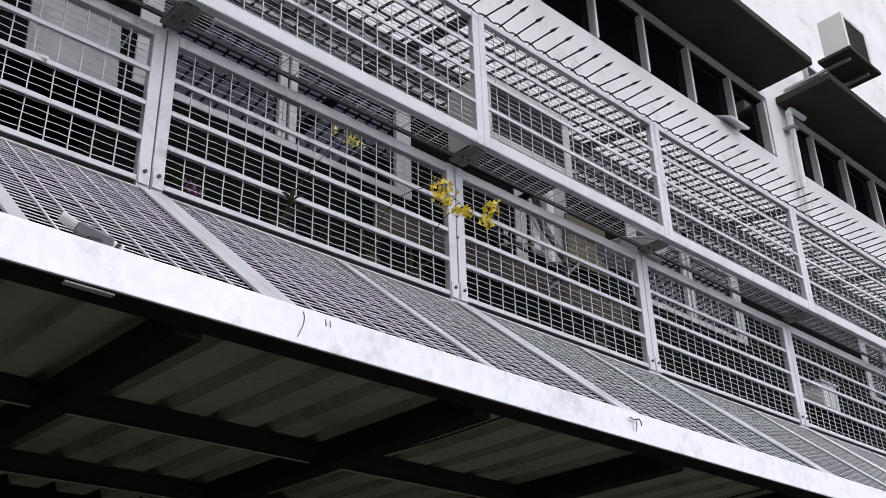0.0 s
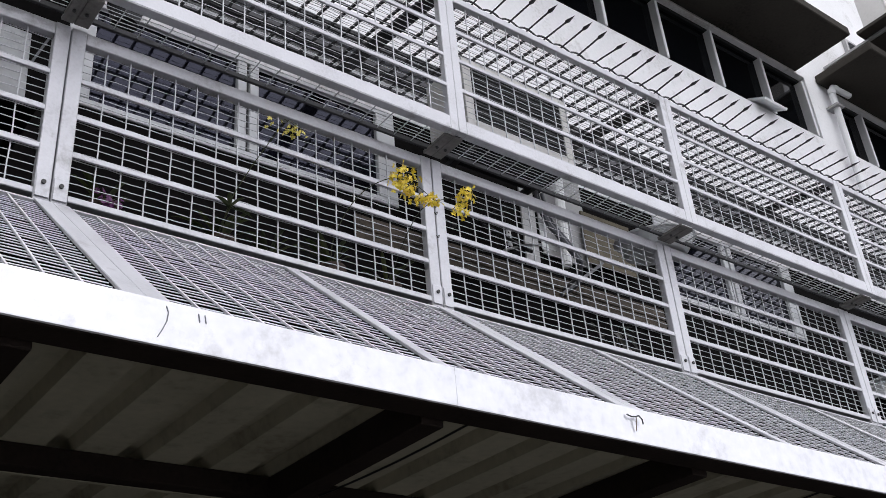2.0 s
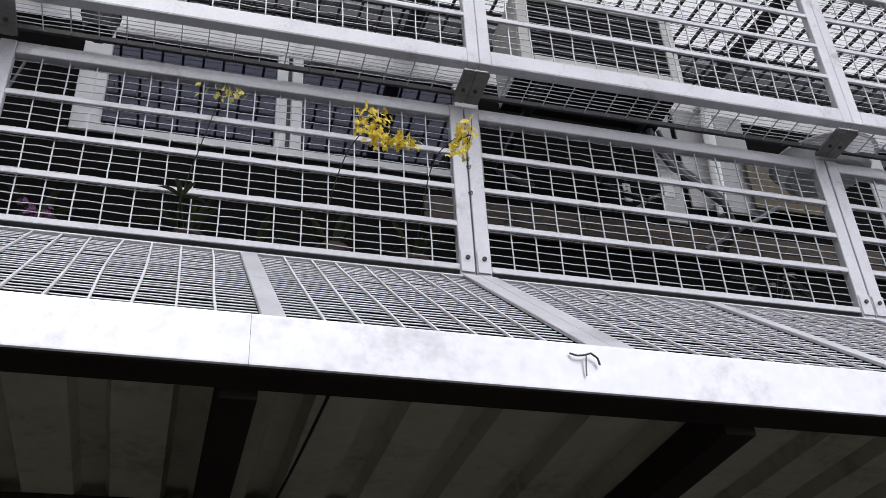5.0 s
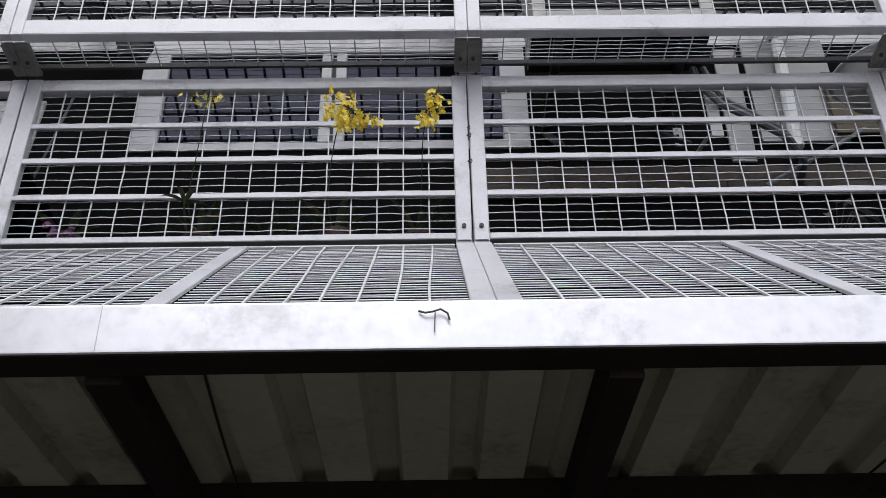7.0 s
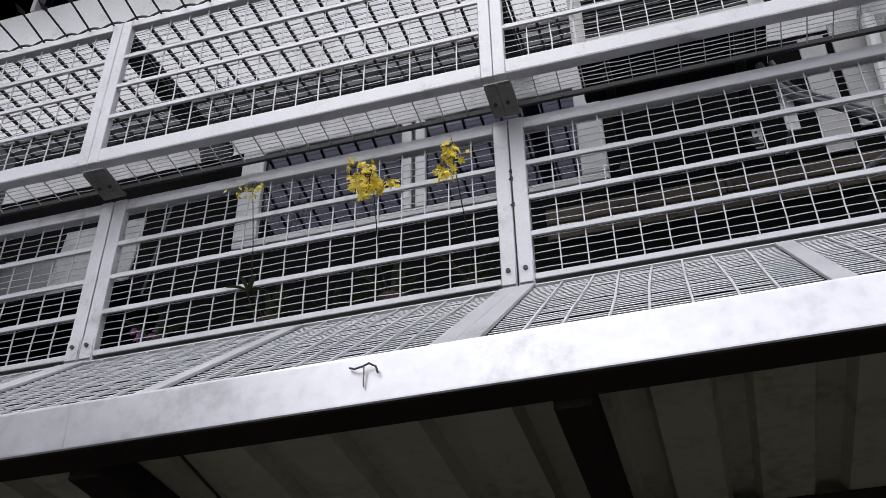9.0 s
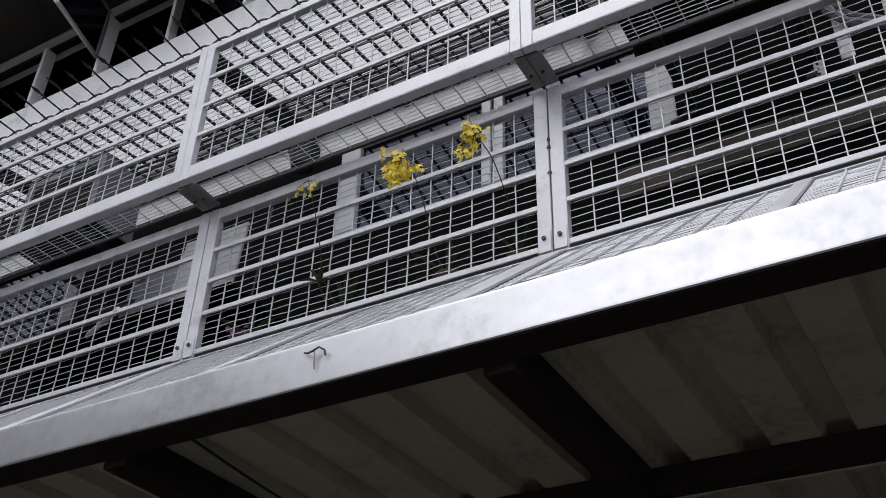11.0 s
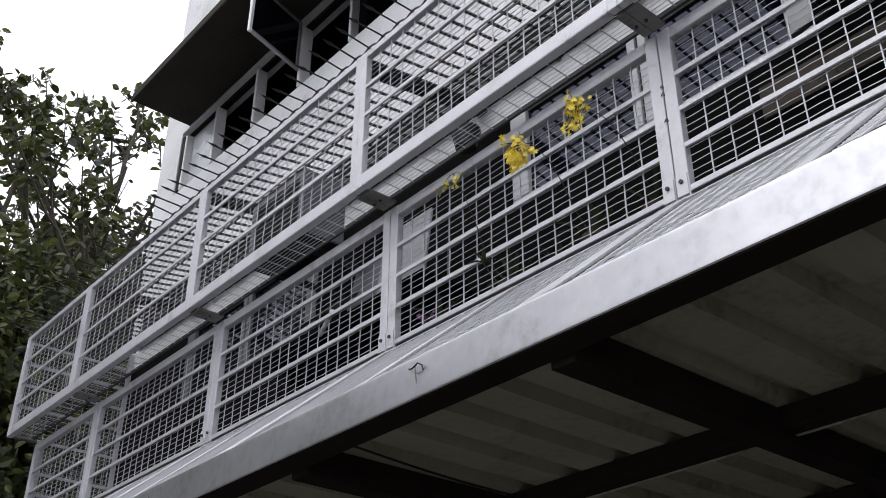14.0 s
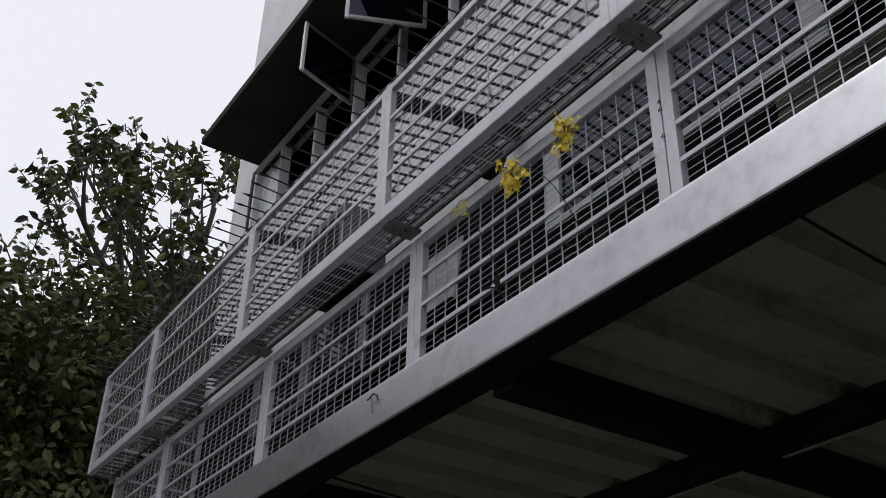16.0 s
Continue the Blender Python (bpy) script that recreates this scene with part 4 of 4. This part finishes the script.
# ---- tree ----
def tree(base, seed, high, clumps):
    base = Vector(base)
    p = thing("tree", base, "leafy broad-leaved tree with airy upper twigs beyond the building", "tree", "street trees")
    rnd = random.Random(seed)
    wood, lf = Shape(), Shape()

    def one_leaf(c, d, length):
        d = d.normalized()
        n = Vector((rnd.uniform(-1, 1), rnd.uniform(-1, 1), rnd.uniform(-0.2, 1.2))).normalized()
        s = d.cross(n)
        if s.length < 0.05:
            return
        s.normalize()
        n = s.cross(d)
        w = length * rnd.uniform(0.26, 0.36)
        up = n * w * 0.3
        lf.add([c, c + d * length * 0.25 + s * w * 0.8 + up, c + d * length * 0.6 + s * w * 0.85 + up, c + d * length,
                c + d * length * 0.6 - s * w * 0.85 + up, c + d * length * 0.25 - s * w * 0.8 + up], [(0, 1, 2, 3), (0, 3, 4, 5)])

    def grow(a, d, length, r, depth):
        pts, q = [a], a.copy()
        d = d.normalized()
        for _ in range(4):
            d = (d + Vector((rnd.uniform(-1, 1), rnd.uniform(-1, 1), rnd.uniform(-0.5, 0.9))) * 0.16).normalized()
            q = q + d * length / 4
            pts.append(q.copy())
        wood.tube(pts, r, 6 if r > 0.03 else 4, False, r * 0.5)
        if depth == 0:
            for k in range(10):
                t = 0.08 + 0.92 * k / 9
                i = min(3, int(t * 4))
                c = pts[i].lerp(pts[i + 1], t * 4 - i)
                side = d.cross(Vector((rnd.uniform(-1, 1), rnd.uniform(-1, 1), rnd.uniform(-1, 1)))).normalized()
                one_leaf(c, side + d * 0.4 + Vector((0, 0, -0.35)), rnd.uniform(0.12, 0.21))
            return
        for k in range(3 if depth > 1 else 4):
            t = rnd.uniform(0.35, 1.0)
            i = min(3, int(t * 4))
            c = pts[i].lerp(pts[i + 1], t * 4 - i)
            nd = d + Vector((rnd.uniform(-1, 1), rnd.uniform(-1, 1), rnd.uniform(-0.45, 0.8))) * 0.95
            grow(c, nd, length * rnd.uniform(0.5, 0.72), r * 0.5, depth - 1)

    wood.tube([base, base + Vector((0.05, -0.05, 2)), base + Vector((-0.1, 0.1, 4.6)), base + Vector((0.1, 0.1, high))], 0.22, 10, False, 0.12)
    top = base + Vector((0.1, 0.1, high))
    for k in range(8):
        t = 2 * math.pi * k / 8 + rnd.uniform(-0.3, 0.3)
        grow(top - Vector((0, 0, rnd.uniform(0, 4.3))), Vector((math.cos(t) * 0.9, math.sin(t) * 1.05, rnd.uniform(0.35, 0.95))), rnd.uniform(2.2, 3.0), 0.085, 3)
    # dense lower foliage in clumps
    for _ in range(clumps):
        t, h = rnd.uniform(0, 2 * math.pi), 3.6 + 5.3 * rnd.random() ** 0.75
        rr = rnd.uniform(0.3, 4.6) * (1.0 if h < 8.3 else 0.75)
        c = base + Vector((rr * math.cos(t) * 0.9, rr * math.sin(t) * 1.15, h))
        for _ in range(110):
            o = Vector((rnd.gauss(0, 0.42), rnd.gauss(0, 0.42), rnd.gauss(0, 0.30)))
            one_leaf(c + o, Vector((rnd.uniform(-1, 1), rnd.uniform(-1, 1), rnd.uniform(-1, 0.3))), rnd.uniform(0.11, 0.20))
        wood.tube([base + Vector((0, 0, h - 1.0)), c], 0.025, 4, False, 0.01)
    part("trunk", wood, BARK, p, "grey-brown trunk and limbs")
    part("crown", lf, LEAVES, p)
    return under(p, base)


first_tree = tree((-13.4, 1.7, 0), 21, 10.6, 620)
tree((-12.6, 3.5, 0), 33, 10.2, 80)
# The next two copies are unseen, added to darken what the fascia mirrors.
copy_thing(first_tree, pose(-15.0, -5.6, 0, 0, 0, 130))
copy_thing(first_tree, pose(-17.5, -12.5, 0, 0, 0, 250))
copy_thing(first_tree, pose(-19.5, 0.3, 0, 0, 0, 200))


# ---- conduits on the wall under the cage roof ----
# Made-up dark box, added to deepen the wall band behind the conduits.
def cable_tray():
    at = (-6.6, Y_WALL, 5.88)
    p = thing("cable_tray", at, "long dark box added to darken the wall above the cage roof", "cable tray")
    part("tray", Shape().box(-6.6, 10.0, Y_WALL - 0.06, Y_WALL - 0.002, 5.905, 5.965, 0.003), DARKSTEEL, p)
    for x in np.arange(-6.2, 10.0, 1.1):
        part("bracket", Shape().box(x, x + 0.03, Y_WALL - 0.07, Y_WALL - 0.002, 5.885, 5.904, 0.002), DARKSTEEL, p)
    return under(p, at)


cable_tray()
for z, r, mt in ((5.82, 0.014, DARKSTEEL), (6.04, 0.022, GREYBOARD), (6.11, 0.018, DARKSTEEL), (6.17, 0.012, DARKSTEEL)):
    at = (-6.6, Y_WALL, z)
    p = thing("wall_conduit", at, "long conduit clipped along the wall above the cage roof", "conduit", "wall conduits")
    part("tube", Shape().tube([(-6.6 + 0.45 * i, Y_WALL - r - 0.006 + 0.003 * math.sin(i * 1.7), z + 0.006 * math.sin(i * 0.9 + z * 9)) for i in range(38)], r, 6), mt, p)
    for x in (-5.6, -3.4, -1.2, 1.0, 3.2, 5.4, 7.6):
        part("clip", Shape().box(x, x + 0.03, Y_WALL - 2 * r - 0.012, Y_WALL - 0.001, z - r - 0.012, z + r + 0.012, 0.002), DARKSTEEL, p)
    under(p, at)


# ---- sprout through the mesh, ties, scratches ----
sp = Shape()
for d in ((0.5, -0.5, 0.9), (-0.7, -0.3, 0.5), (0.9, -0.2, 0.1), (-0.3, -0.6, 1.2)):
    leaf(sp, (-1.085, 0.01, 4.12), d, (0, 0, 1), 0.11, 0.011)
sp.tube([(-1.085, 0.16, 4.0), (-1.09, 0.06, 4.08), (-1.085, -0.01, 4.13)], 0.004, 5)
tagged(part("orchid_shoot", sp, ORCHIDLEAF), "dark green shoot pushing through the mesh", "plant")
for z in (4.43, 4.47, 4.30):
    tagged(part("wire_tie", Shape().tube([(0.008 * math.cos(t) * (1 if z != 4.47 else 0.7), Y_LOW - 0.026 - 0.006 * math.sin(t), z + 0.006 * math.sin(2 * t)) for t in np.linspace(0, 6.2, 14)], 0.0020, 5), BOLT), "twisted dark wire tie holding two posts together", "wire tie", "wire ties")
for x0, pts in ((-1.80, ((0.0, 2.992), (0.006, 2.976), (0.003, 2.951), (-0.010, 2.921), (-0.018, 2.906))), (-1.715, ((0, 2.990), (0.004, 2.968))), (-1.698, ((0, 2.990), (0.004, 2.968)))):
    tagged(part("scratch", Shape().tube([(x0 + a, -1.1206, z) for a, z in pts], 0.0017, 4), GREYBOARD), "thin dark crack in the fascia sheet", "crack", "cracks in the fascia")

def dried_plant(x, y, z):
    at = (x, y, z)
    p = thing("dried_plant", at, "dried grey plant in a dark pot on the ledge", "plant")
    rnd = random.Random(17)
    part("pot", pot(x, y, 0.05, 0.09, "", DARKSTEEL, z), DARKSTEEL, p)
    t, st = Shape(), Shape()
    for i in range(16):
        a = rnd.uniform(0, 2 * math.pi)
        e = Vector((x + 0.13 * math.cos(a), y + 0.06 * math.sin(a), z + rnd.uniform(0.14, 0.38)))
        st.tube([(x, y, z + 0.07), Vector((x, y, z + 0.07)).lerp(e, 0.6) + Vector((0, 0, 0.04)), e], 0.0022, 4)
        leaf(t, e, (math.cos(a), math.sin(a), rnd.uniform(-0.6, 0.5)), (0, 0, 1), rnd.uniform(0.07, 0.12), rnd.uniform(0.012, 0.02))
    dry = leaf_material("dried_leaves", (0.05, 0.05, 0.045), (0.17, 0.165, 0.15))
    part("leaf_tuft", t, dry, p, "curled grey leaves")
    part("stem", st, BARK, p)
    return under(p, at)


basin = lathe([(0.001, 0.0), (0.17, 0.0), (0.20, 0.012), (0.235, 0.09), (0.255, 0.094), (0.255, 0.100), (0.228, 0.100), (0.19, 0.016), (0.001, 0.008)], (0, 0, 0), 24)
basin = part("plastic_basin", basin, PVC)
basin.matrix_basis = pose(1.85, 0.16, 4.79, 6, -4, 0)
tagged(basin, "shallow white plastic basin on the floor of the cage", "basin")
dried_plant(1.50, 0.34, 3.931)
plant_shelf(4.60, 5.80, 4.46)
tagged(part("storage_box", Shape().box(4.95, 5.23, 0.46, 0.70, 4.461, 4.71, 0.012).box(4.935, 5.245, 0.445, 0.715, 4.7105, 4.735, 0.008), PVC), "white lidded plastic box on the shelf inside the cage", "box")
